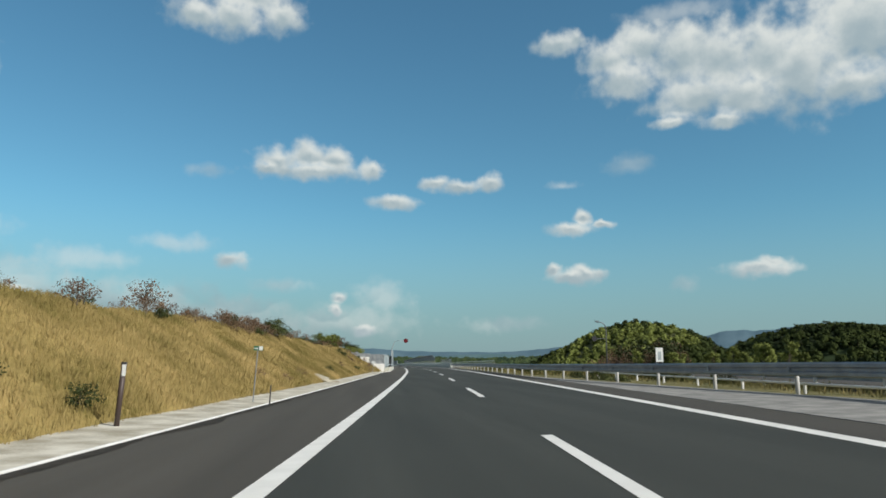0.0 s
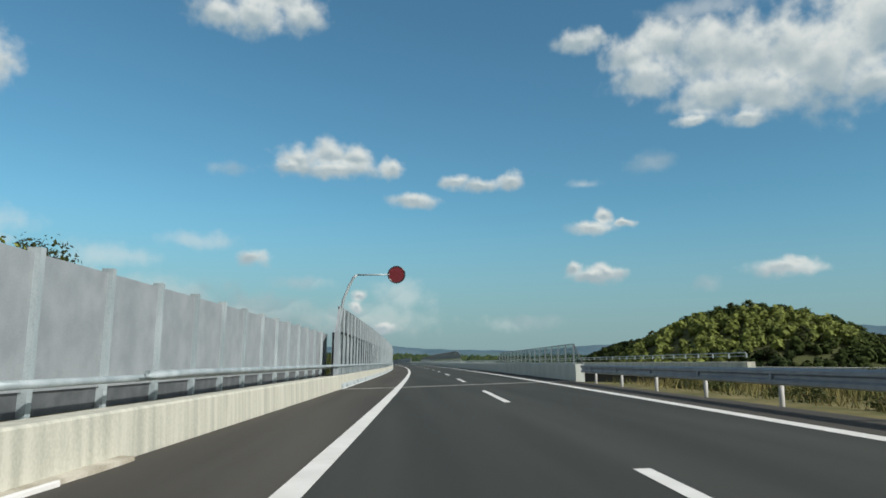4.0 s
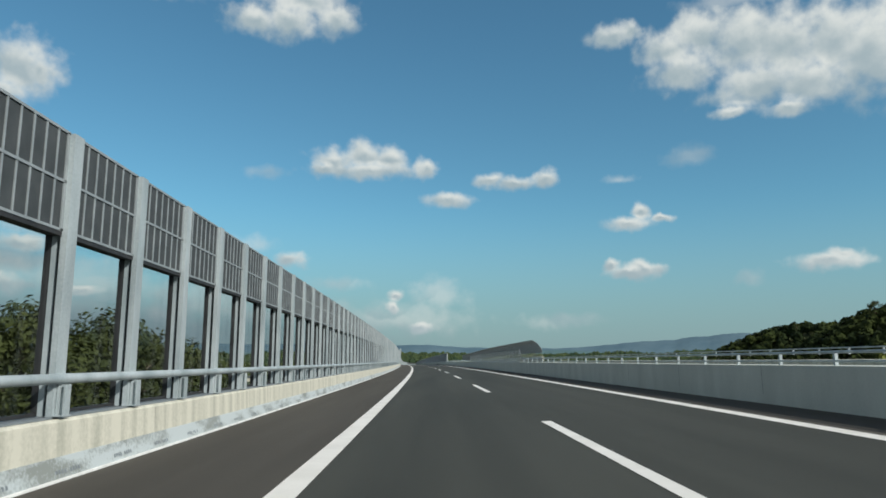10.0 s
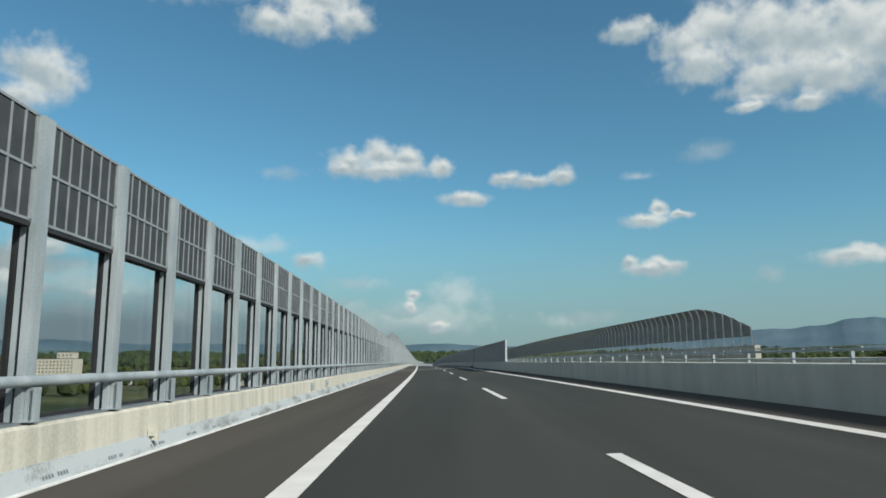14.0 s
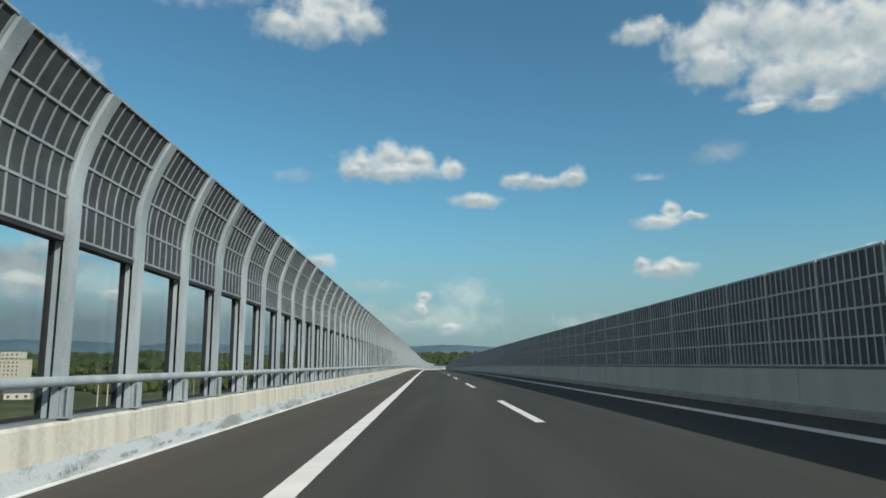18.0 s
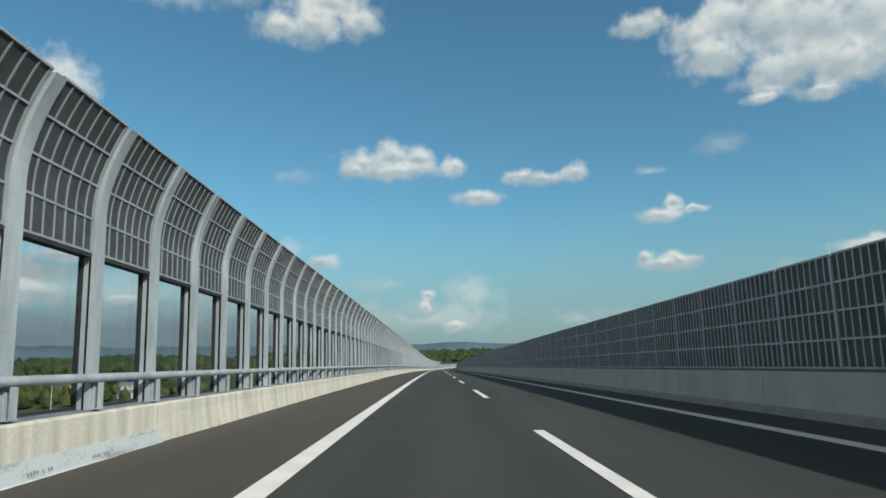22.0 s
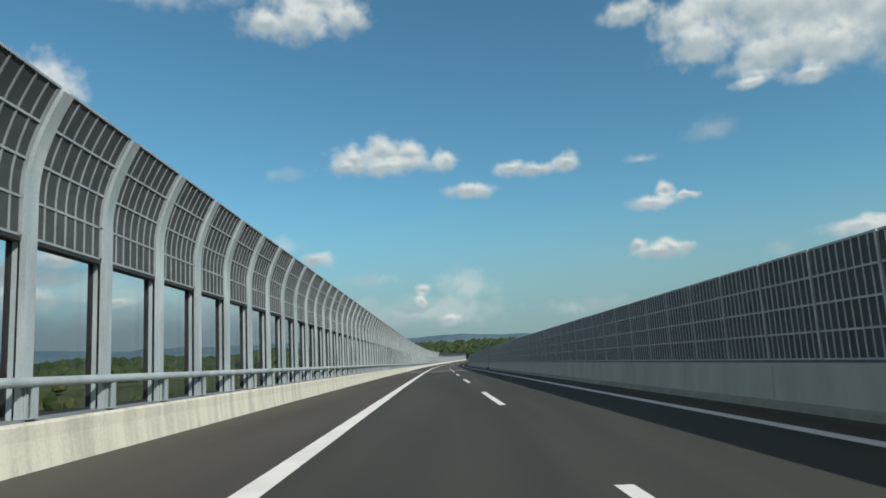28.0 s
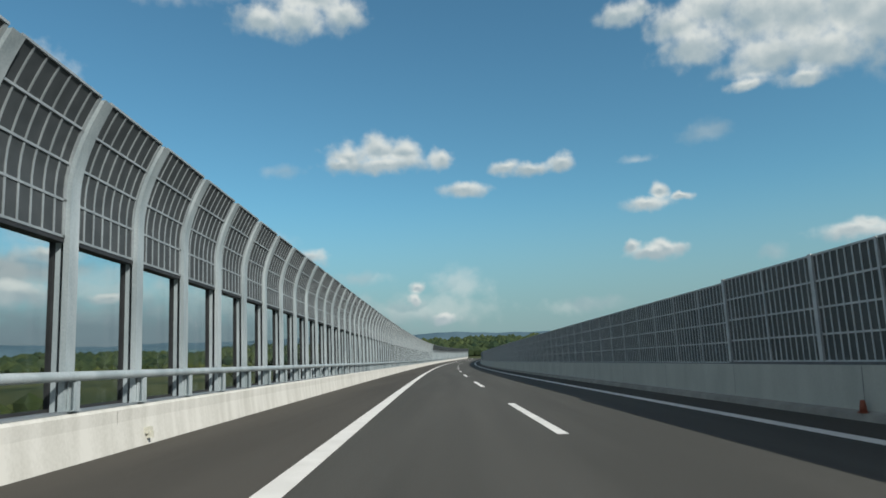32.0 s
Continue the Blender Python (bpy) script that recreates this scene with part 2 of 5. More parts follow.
# ---------------------------------------------------------------- materials
def material(name, dark, light, rough=0.7, metal=0.0, scale=2.0, fine=40.0, bump=0.15, bump_size=0.01, contrast=(0.35, 0.7), coords="Object", spec=0.5, streak=None, vary=0.0, along=None):
    """Two colours mixed by a coarse and a fine noise, with a fine relief. streak: stretch of the coarse noise along z. vary: brightness by object."""
    m = bpy.data.materials.new(name)
    m.use_nodes = True
    t = m.node_tree
    b = t.nodes["Principled BSDF"]
    b.inputs["Roughness"].default_value, b.inputs["Metallic"].default_value = rough, metal
    b.inputs["Specular IOR Level"].default_value = spec
    tc = t.nodes.new("ShaderNodeNewGeometry").outputs["Position"] if coords == "World" else t.nodes.new("ShaderNodeTexCoord").outputs["Object"]
    mp = t.nodes.new("ShaderNodeMapping")
    mp.inputs["Scale"].default_value = (1, along or 1, streak or 1)
    t.links.new(tc, mp.inputs["Vector"])
    coarse, small = t.nodes.new("ShaderNodeTexNoise"), t.nodes.new("ShaderNodeTexNoise")
    coarse.inputs["Scale"].default_value, coarse.inputs["Detail"].default_value = scale, 5
    small.inputs["Scale"].default_value, small.inputs["Detail"].default_value = fine, 3
    t.links.new(mp.outputs[0], coarse.inputs["Vector"])
    t.links.new(tc, small.inputs["Vector"])
    both = t.nodes.new("ShaderNodeMath")
    both.operation = "MULTIPLY_ADD"
    t.links.new(small.outputs["Fac"], both.inputs[0])
    both.inputs[1].default_value = 0.35
    t.links.new(coarse.outputs["Fac"], both.inputs[2])
    shift = t.nodes.new("ShaderNodeMath")
    shift.operation = "SUBTRACT"
    t.links.new(both.outputs[0], shift.inputs[0])
    shift.inputs[1].default_value = 0.175
    value = shift.outputs[0]
    if vary:
        info = t.nodes.new("ShaderNodeObjectInfo")
        add = t.nodes.new("ShaderNodeMath")
        add.operation = "MULTIPLY_ADD"
        t.links.new(info.outputs["Random"], add.inputs[0])
        add.inputs[1].default_value = vary
        t.links.new(value, add.inputs[2])
        value = add.outputs[0]
    ramp = t.nodes.new("ShaderNodeValToRGB")
    ramp.color_ramp.elements[0].position, ramp.color_ramp.elements[0].color = contrast[0], (*dark, 1)
    ramp.color_ramp.elements[1].position, ramp.color_ramp.elements[1].color = contrast[1], (*light, 1)
    t.links.new(value, ramp.inputs[0])
    t.links.new(ramp.outputs[0], b.inputs["Base Color"])
    if bump:
        bp = t.nodes.new("ShaderNodeBump")
        bp.inputs["Strength"].default_value, bp.inputs["Distance"].default_value = bump, bump_size
        t.links.new(small.outputs["Fac"], bp.inputs["Height"])
        t.links.new(bp.outputs[0], b.inputs["Normal"])
    return m


ASPHALT = material("asphalt", (0.039, 0.042, 0.037), (0.059, 0.062, 0.054), 0.85, scale=0.9, along=0.05, fine=90, bump=0.5, bump_size=0.006, coords="World", spec=0.25)
ASPHALT_WORN = material("worn_asphalt", (0.064, 0.063, 0.056), (0.089, 0.087, 0.078), 0.87, scale=0.9, along=0.05, fine=90, bump=0.5, bump_size=0.006, coords="World", spec=0.25)
SHOULDER = material("shoulder_asphalt", (0.060, 0.056, 0.048), (0.085, 0.079, 0.068), 0.88, scale=0.9, along=0.05, fine=90, bump=0.5, bump_size=0.006, coords="World", spec=0.25)
PAINT = material("road_paint", (0.70, 0.69, 0.65), (0.82, 0.81, 0.77), 0.6, scale=1.5, fine=60, bump=0.1, coords="World")
CONCRETE = material("concrete", (0.38, 0.385, 0.325), (0.56, 0.555, 0.475), 0.85, contrast=(0.32, 0.6), scale=3.5, fine=22, bump=0.12, bump_size=0.003, coords="World", streak=0.08)
CONCRETE_DULL = material("median_concrete", (0.42, 0.455, 0.42), (0.55, 0.585, 0.54), 0.85, contrast=(0.25, 0.75), scale=1.3, fine=22, bump=0.12, bump_size=0.003, coords="World", streak=0.35)
CONCRETE_NEW = material("clean_concrete", (0.46, 0.46, 0.42), (0.60, 0.60, 0.56), 0.85, contrast=(0.3, 0.62), scale=2.5, fine=22, bump=0.12, bump_size=0.003, coords="World", streak=0.1)
KERB = material("kerb_concrete", (0.21, 0.235, 0.225), (0.41, 0.465, 0.48), 0.8, scale=3.0, along=0.3, fine=25, contrast=(0.34, 0.52), bump=0.15, bump_size=0.004, coords="World")
VERGE = material("verge_concrete", (0.32, 0.29, 0.22), (0.66, 0.63, 0.54), 0.9, scale=1.2, fine=30, bump=0.4, bump_size=0.006, coords="World")
STEEL = material("galvanised_steel", (0.27, 0.325, 0.345), (0.43, 0.49, 0.51), 0.5, 0.12, scale=2.5, fine=40, bump=0.05, coords="World", streak=0.3)
DARK_STEEL = material("shaded_steel", (0.10, 0.11, 0.12), (0.17, 0.18, 0.19), 0.55, 0.4, scale=3, fine=40, bump=0.05, coords="World")
BLACK = material("dark_absorber", (0.034, 0.042, 0.046), (0.056, 0.066, 0.071), 0.7, scale=3, fine=120, bump=0.2, coords="World")
# median wall's ribs and fill: lightened in colour to offset the shade there
RIB_LIFTED = material("lifted_rib", (0.46, 0.51, 0.52), (0.60, 0.65, 0.66), 0.6, 0.2, scale=3, fine=40, bump=0, coords="World")
GREY_FILL = material("grey_absorber", (0.062, 0.076, 0.075), (0.10, 0.116, 0.114), 0.7, scale=1.2, fine=90, bump=0.2, coords="World")
RIB = material("grille_rib", (0.26, 0.295, 0.31), (0.36, 0.40, 0.415), 0.5, 0.3, scale=3, fine=40, bump=0, coords="World")
GRASS_DRY = material("dry_grass", (0.21, 0.16, 0.055), (0.38, 0.29, 0.11), 0.95, scale=0.5, fine=8, bump=0.6, bump_size=0.05, coords="World", spec=0.1)
GRASS_BLADE = material("grass_blade", (0.17, 0.14, 0.045), (0.44, 0.33, 0.142), 0.9, scale=0.28, fine=3.0, bump=0, coords="World", spec=0.15)
MEDIAN_BLADE = material("median_blade", (0.07, 0.08, 0.025), (0.26, 0.21, 0.09), 0.9, scale=0.6, fine=3.0, bump=0, coords="World", spec=0.15)
LEAF = material("leaf", (0.025, 0.035, 0.010), (0.066, 0.080, 0.022), 0.7, scale=0.12, fine=2.0, bump=0, coords="World", spec=0.2)
FIELD = material("valley_ground", (0.03, 0.046, 0.02), (0.105, 0.11, 0.048), 0.95, scale=0.012, fine=0.15, bump=0, coords="World", spec=0.1)
WHITE = material("white_paint", (0.66, 0.66, 0.64), (0.8, 0.8, 0.78), 0.6, scale=1.5, fine=30, bump=0.05, coords="World")
# the mountains' blue is distance haze, put into the base colour
HILL_FAR = material("hazed_far_hills", (0.085, 0.145, 0.185), (0.115, 0.18, 0.22), 1.0, scale=0.004, fine=0.03, bump=0, coords="World", spec=0.0)


def glass(name, tint, rough, shine_most):
    m = bpy.data.materials.new(name)
    m.use_nodes = True
    t = m.node_tree
    t.nodes.clear()
    clear, shine, edge, power, mix, o = (t.nodes.new("ShaderNode" + k) for k in ("BsdfTransparent", "BsdfGlossy", "LayerWeight", "Math", "MixShader", "OutputMaterial"))
    clear.inputs[0].default_value, shine.inputs["Roughness"].default_value = (*tint, 1), rough
    edge.inputs["Blend"].default_value = 0.25
    power.operation = "MULTIPLY"
    power.inputs[1].default_value = shine_most
    t.links.new(edge.outputs["Facing"], power.inputs[0])
    t.links.new(power.outputs[0], mix.inputs[0])
    t.links.new(clear.outputs[0], mix.inputs[1])
    t.links.new(shine.outputs[0], mix.inputs[2])
    t.links.new(mix.outputs[0], o.inputs[0])
    return m


def plain(name, colour, rough=0.6, metal=0.0):
    """A smooth painted surface with slight unevenness."""
    return material(name, tuple(c * 0.9 for c in colour), tuple(min(1, c * 1.08) for c in colour), rough, metal, scale=2.0, fine=25, bump=0.03, coords="World")


PANE = glass("clear_pane", (0.90, 0.92, 0.92), 0.05, 0.09)
FRAME = material("gasket_and_gap_shade", (0.016, 0.017, 0.019), (0.032, 0.034, 0.036), 0.6, scale=3, fine=40, bump=0.02, coords="World")
PANE_GREY = glass("grey_pane", (0.80, 0.84, 0.83), 0.15, 0.18)
JOINT = material("joint_concrete", (0.24, 0.24, 0.22), (0.34, 0.34, 0.31), 0.85, scale=1.5, fine=40, bump=0.3, coords="World")
LEDGE = material("blue_grey_steel", (0.15, 0.18, 0.20), (0.22, 0.25, 0.27), 0.6, 0.2, scale=2, fine=40, bump=0.05, coords="World")
SHEET = material("grey_sheet", (0.30, 0.33, 0.35), (0.40, 0.43, 0.45), 0.5, 0.3, scale=2, fine=40, bump=0.03, coords="World")
# paler absorber for the opposite barrier, with haze painted into the grey
SHEET_HAZED = material("hazed_absorber", (0.17, 0.19, 0.185), (0.23, 0.25, 0.245), 0.7, scale=1.5, fine=60, bump=0.1, coords="World")
RAIL = material("guard_rail_steel", (0.20, 0.23, 0.26), (0.30, 0.33, 0.36), 0.45, 0.5, scale=2, fine=40, bump=0.03, coords="World")
POST_GREY = plain("weathered_post", (0.44, 0.44, 0.42), 0.6)
BROWN = plain("brown_paint", (0.06, 0.04, 0.035), 0.5)
BARK = material("bark", (0.07, 0.055, 0.04), (0.14, 0.11, 0.08), 0.9, scale=3, fine=20, bump=0.4, coords="World")
GRAVEL = material("gravel", (0.20, 0.20, 0.19), (0.34, 0.33, 0.31), 0.95, scale=2, fine=35, bump=0.7, bump_size=0.02, coords="World", spec=0.2)
MEDIAN = material("median_soil", (0.10, 0.10, 0.04), (0.22, 0.19, 0.09), 0.95, scale=0.8, fine=10, bump=0.5, bump_size=0.03, coords="World", spec=0.1)
LEAF_DRY = material("withered_leaf", (0.10, 0.06, 0.04), (0.22, 0.15, 0.09), 0.85, scale=0.5, fine=3.0, bump=0, coords="World", spec=0.1)
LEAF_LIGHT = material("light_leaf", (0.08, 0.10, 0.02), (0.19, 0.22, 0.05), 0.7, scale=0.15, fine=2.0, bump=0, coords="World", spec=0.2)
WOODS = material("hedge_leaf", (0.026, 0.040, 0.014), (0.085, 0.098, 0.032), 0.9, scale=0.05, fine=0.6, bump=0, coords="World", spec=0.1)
# knoll leaves: the hill's shaded side is put into this dark colour
KNOLL = material("shaded_knoll_leaf", (0.014, 0.024, 0.008), (0.050, 0.066, 0.017), 0.85, scale=0.045, fine=0.5, bump=0, coords="World", spec=0.1)
# far crowns: a trace of distance haze is put into the bluish darker tone
WOODS_FAR = material("hazed_far_leaf", (0.022, 0.040, 0.026), (0.068, 0.088, 0.036), 0.95, scale=0.02, fine=0.2, bump=0, coords="World", spec=0.0)
# nearer ridge: a weaker haze is mixed into the green of the colour
HILL_BLUE = material("haze_tinted_hills", (0.09, 0.155, 0.17), (0.12, 0.19, 0.19), 1.0, scale=0.006, fine=0.05, bump=0, coords="World", spec=0.0)


# ---------------------------------------------------------------- builders
def mesh_of(name, verts, faces, materials, indices=None, smooth=False):
    me = bpy.data.meshes.new(name)
    me.from_pydata([tuple(v) for v in verts], [], faces)
    for m in materials if isinstance(materials, (list, tuple)) else [materials]:
        me.materials.append(m)
    if indices:
        me.polygons.foreach_set("material_index", indices)
    if smooth:
        me.polygons.foreach_set("use_smooth", [True] * len(me.polygons))
    me.update()
    return me


class Build:
    """Collects boxes and sweeps into one mesh."""

    def __init__(self):
        self.v, self.f, self.m = [], [], []

    def box(self, x0, x1, y0, y1, z0, z1, mat=0, pose_m=None):
        k = len(self.v)
        c = [Vector((x, y, z)) for z in (z0, z1) for y in (y0, y1) for x in (x0, x1)]
        self.v += [pose_m @ p if pose_m else p for p in c]
        self.f += [[k + i for i in q] for q in ((0, 2, 3, 1), (4, 5, 7, 6), (0, 1, 5, 4), (2, 6, 7, 3), (0, 4, 6, 2), (1, 3, 7, 5))]
        self.m += [mat] * 6
        return self

    def tube(self, points, radius, sides=8, mat=0, caps=True):
        k, n = len(self.v), len(points)
        for i, p in enumerate(points):
            d = (Vector(points[min(i + 1, n - 1)]) - Vector(points[max(i - 1, 0)])).normalized()
            u = d.cross(Vector((0, 0, 1)) if abs(d.z) < 0.9 else Vector((0, 1, 0))).normalized()
            w = d.cross(u)
            r = radius[i] if isinstance(radius, (list, tuple)) else radius
            self.v += [Vector(p) + (u * math.cos(a) + w * math.sin(a)) * r for a in (2 * math.pi * j / sides for j in range(sides))]
        for i in range(n - 1):
            for j in range(sides):
                a, b = k + i * sides + j, k + i * sides + (j + 1) % sides
                self.f.append([a, b, b + sides, a + sides])
                self.m.append(mat)
        if caps:
            self.f += [[k + j for j in range(sides)][::-1], [k + (n - 1) * sides + j for j in range(sides)]]
            self.m += [mat] * 2
        return self

    def sweep(self, profile, s0, s1, step=4.0, mat=0, closed=True, shift=None):
        """profile: corners (x, z) in order; along the road from s0 to s1."""
        n = max(2, int(math.ceil((s1 - s0) / step)) + 1)
        k, c = len(self.v), len(profile)
        for i in range(n):
            s = s0 + (s1 - s0) * i / (n - 1)
            off = shift(s) if shift else 0.0
            self.v += [road(s, x + off, z) for x, z in profile]
        for i in range(n - 1):
            for j in range(c if closed else c - 1):
                a, b = k + i * c + j, k + i * c + (j + 1) % c
                self.f.append([a, b, b + c, a + c])
                self.m.append(mat)
        if closed:
            self.f += [[k + j for j in range(c)][::-1], [k + (n - 1) * c + j for j in range(c)]]
            self.m += [mat] * 2
        return self

    def mesh(self, name, materials, smooth=False):
        return mesh_of(name, self.v, self.f, materials, self.m, smooth)


def thing(name, label, category, group="", kind="", data=None):
    return tagged(new(name, data), label, category, group, kind)


def child(name, me, parent, m=None, label=""):
    ob = new(name, me)
    ob.parent = parent
    if m is not None:
        ob.matrix_local = parent.matrix_local.inverted() @ m if parent.parent is None else m
    if label:
        ob["label"] = label
    return ob


def bank(s, x):
    """Height of the grass bank above the road's plane."""
    near = max(0.0, min(1.0, (s - 99) / 11))
    toe = -5.0 + 1.1 * near
    top = 3.55 + 0.5 * noise.noise(Vector((s * 0.05, 0.3, 0)))
    z = min((toe - x) / 1.55, top + 0.05 * (toe - x))
    if x > toe + 0.01:
        return -0.2
    fall = max(0.0, min(1.0, (s - 104) / 6))
    return max(z, 0.0) * (1 - 0.04 * fall) + 0.15 + (0.15 * noise.noise(Vector((s * 0.5, x * 0.5, 0))) if x < toe - 0.1 else 0.0)


# ---------------------------------------------------------------- road
END = 1200.0
BRIDGE = 137.0


def foot(s):
    """Height of the left shoulder where it meets the parapet."""
    return 0.03 + 0.12 * max(0.0, min(1.0, (s - 570) / 70.0)) - 0.04 * max(0.0, min(1.0, (s - 800) / 60.0))


def rise(s):
    """How much higher the median parapet stands along the later part."""
    return 0.07 * max(0.0, min(1.0, (s - 560) / 120.0))


def out_to(s):
    """The shoulder's outer edge."""
    return -2.78 + (0.16 + kerb_shift(s) if s < 112 else 0.0)


def kerb_shift(s):
    """How much further out the shoulder's edge lies before the bridge."""
    u = max(0.0, min(1.0, (s - 96) / 16.0))
    return -0.92 * (1 - u * u * (3 - 2 * u))


def strip(rows_of, s0, s1, step=4.0):
    """A closed sweep whose corners depend on s."""
    n = int(math.ceil((s1 - s0) / step)) + 1
    b = Build()
    c = len(rows_of(s0))
    for i in range(n):
        s = s0 + (s1 - s0) * i / (n - 1)
        b.v += [road(s, x, z) for x, z in rows_of(s)]
    for i in range(n - 1):
        for j in range(c):
            p, q = i * c + j, i * c + (j + 1) % c
            b.f.append([p, q, q + c, p + c])
            b.m.append(0)
    b.f += [[j for j in range(c)][::-1], [(n - 1) * c + j for j in range(c)]]
    b.m += [0, 0]
    return b


for s0, s1, mat, label in ((-60, 838.0, ASPHALT, "dark grey asphalt carriageway of two lanes"), (838.0, END, ASPHALT_WORN, "paler worn asphalt carriageway beyond the bridge joint")):
    b = Build().sweep([(-0.05, 0.0), (7.05, 0.0), (7.05, -0.4), (-0.05, -0.4)], s0, s1)
    thing("road", label, "road", kind="structure", data=b.mesh("road", mat))
b = strip(lambda s: [(out_to(s), 0.06 if s < 112 else foot(s)), (-0.05, 0.0), (-0.05, -0.4), (out_to(s), -0.4)], -60, END)
thing("shoulder", "brownish dark asphalt hard shoulder beside the carriageway", "road shoulder", kind="structure", data=b.mesh("shoulder", SHOULDER))
b = Build().sweep([(7.05, 0.0), (8.5, 0.0), (8.5, -0.4), (7.05, -0.4)], -60, END)
thing("shoulder", "narrow dark asphalt shoulder along the median side", "road shoulder", kind="structure", data=b.mesh("inner_shoulder", SHOULDER))
for x, wide in ((0.0, 0.15), (7.0, 0.14)):
    b = Build().sweep([(x - wide, 0.014 if x == 0 else 0.006), (x + wide, 0.006)], -60, END, closed=False)
    thing("edge_line", "solid white painted edge line on the asphalt", "road marking", "edge lines", data=b.mesh("edge_line", PAINT))
DASH_START = 2.7
for i in range(-2, 58):
    s = DASH_START + 20 * i
    s -= 0.55 * max(0.0, min(1.0, (s - 520) / 100.0))
    b = Build().sweep([(3.41, 0.006), (3.59, 0.006)], s, s + 8, closed=False)
    thing("lane_dash", "white painted lane dash on the asphalt", "road marking", "lane dashes", data=b.mesh("lane_dash", PAINT))

# bridge joints across the road
JOINT_STEEL = material("joint_steel", (0.025, 0.027, 0.03), (0.05, 0.052, 0.055), 0.5, 0.4, scale=3, fine=40, bump=0.05, coords="World")
for s0, gaps in ((137.6, ((0.0, 0.25), (0.4, 0.65))), (464.7, ((0.0, 1.5), (3.4, 5.3))), (835.9, ((0.0, 1.9), (3.6, 5.4)))):
    ob = thing("expansion_joint", "pale concrete and steel bridge joint across the asphalt", "expansion joint", "bridge joints")
    edge = foot(s0) + 0.006
    for g0, g1 in gaps:
        b = Build().sweep([(-2.72, edge), (-0.15, 0.004), (-0.15, -0.05), (-2.72, -0.05)], s0 + g0, s0 + g1, 1.0)
        b.sweep([(-0.15, 0.004), (8.18, 0.004), (8.18, -0.05), (-0.15, -0.05)], s0 + g0, s0 + g1, 1.0)
        child("band", b.mesh("band", JOINT), ob)
    if gaps[0][1] > 1:
        mid = s0 + (gaps[0][1] + gaps[1][0]) / 2
        b = Build().sweep([(-2.72, edge - 0.003), (-0.15, 0.002), (-0.15, -0.05), (-2.72, -0.05)], s0 + gaps[0][1], s0 + gaps[1][0], 1.0)
        child("seal", b.sweep([(-0.15, 0.002), (8.18, 0.002), (8.18, -0.05), (-0.15, -0.05)], s0 + gaps[0][1], s0 + gaps[1][0], 1.0).mesh("seal", SHOULDER), ob)
        teeth, slots = Build(), Build()
        for i in range(64):
            x = -0.1 + i * 0.13
            teeth.sweep([(x, 0.009), (x + 0.075, 0.009)], mid - 0.55 + 0.1 * (i % 2), mid + 0.45 + 0.1 * (i % 2), 1.0, closed=False)
            slots.sweep([(x - 0.055, 0.0045), (x, 0.0045)], mid - 0.5, mid + 0.5, 1.0, closed=False)
        child("comb", teeth.mesh("comb", DARK_STEEL), ob, label="grey steel comb teeth")
        child("comb_gap", slots.mesh("comb_gap", JOINT_STEEL), ob, label="dark gaps between the teeth")
        # folded steel cover over the gap in the left parapet and its kerb
        cover = Build()
        cover.sweep([(-2.79, 0.0), (-2.67, 0.0), (-2.70, 0.2), (-2.79, 0.3)], mid - 0.55, mid + 0.3, 1.0)
        child("gap_cover", cover.mesh("gap_cover", DARK_STEEL), ob, label="dark folded steel cover at the foot of the parapet")
        # raised strips stand in for the shaded open gap in each parapet
        child("gap_strip", Build().sweep([(-2.83, 0.2), (-2.79, 0.2), (-2.79, 0.68), (-2.83, 0.68)], mid - 0.2, mid + 0.2, 1.0).mesh("gap_strip", LEDGE), ob, label="grey strip standing in for the dark parapet gap")
        child("gap_strip", Build().sweep([(8.42, 0.2), (8.47, 0.2), (8.47, 0.78 + rise(mid)), (8.42, 0.78 + rise(mid))], mid - 0.25, mid + 0.25, 1.0).mesh("gap_strip", LEDGE), ob, label="grey strip standing in for the shaded gap in the median parapet")

# ---------------------------------------------------------------- parapets
KERB_END = 590.0
KERB_LIP = material("kerb_lip", (0.55, 0.57, 0.56), (0.72, 0.74, 0.73), 0.75, scale=2.5, fine=30, bump=0.05, coords="World")
for s0, s1 in ((BRIDGE + 1, 463.6), (470.4, KERB_END)):
    b = Build().sweep([(-2.735, 0.06), (-2.79, 0.285), (-2.81, 0.285), (-2.81, -0.3), (-2.735, -0.3)], s0, s1)
    thing("kerb", "pale bluish painted kerb with stains at the foot of the parapet", "kerb", kind="structure", data=b.mesh("kerb", KERB))
    b = Build().sweep([(-2.705, -0.1), (-2.705, 0.05), (-2.715, 0.06), (-2.734, 0.06), (-2.734, -0.1)], s0, s1)
    thing("kerb", "thin white lip along the bottom of the kerb", "kerb", kind="structure", data=b.mesh("kerb_lip", KERB_LIP))
b = Build()
mark_rng = random.Random(77)
for i in range(310):
    s = 139.5 + 1.45 * i + mark_rng.uniform(-0.1, 0.1)
    if s > KERB_END - 2 or 462 < s < 471.5 or mark_rng.random() < 0.12:
        continue
    for k in range(9):
        if k != 4 and mark_rng.random() > 0.12:
            low = 0.105 + mark_rng.uniform(-0.004, 0.004)
            b.sweep([(-2.7416 - 0.244 * (low - 0.1), low), (-2.7416 - 0.244 * (low - 0.05), low + 0.045)], s + 0.062 * k, s + 0.062 * k + 0.038, 1.0, closed=False)
thing("kerb_marking", "small dark stencilled marks on the kerb, illegible", "marking", kind="stuff", data=b.mesh("kerb_marking", LEDGE))


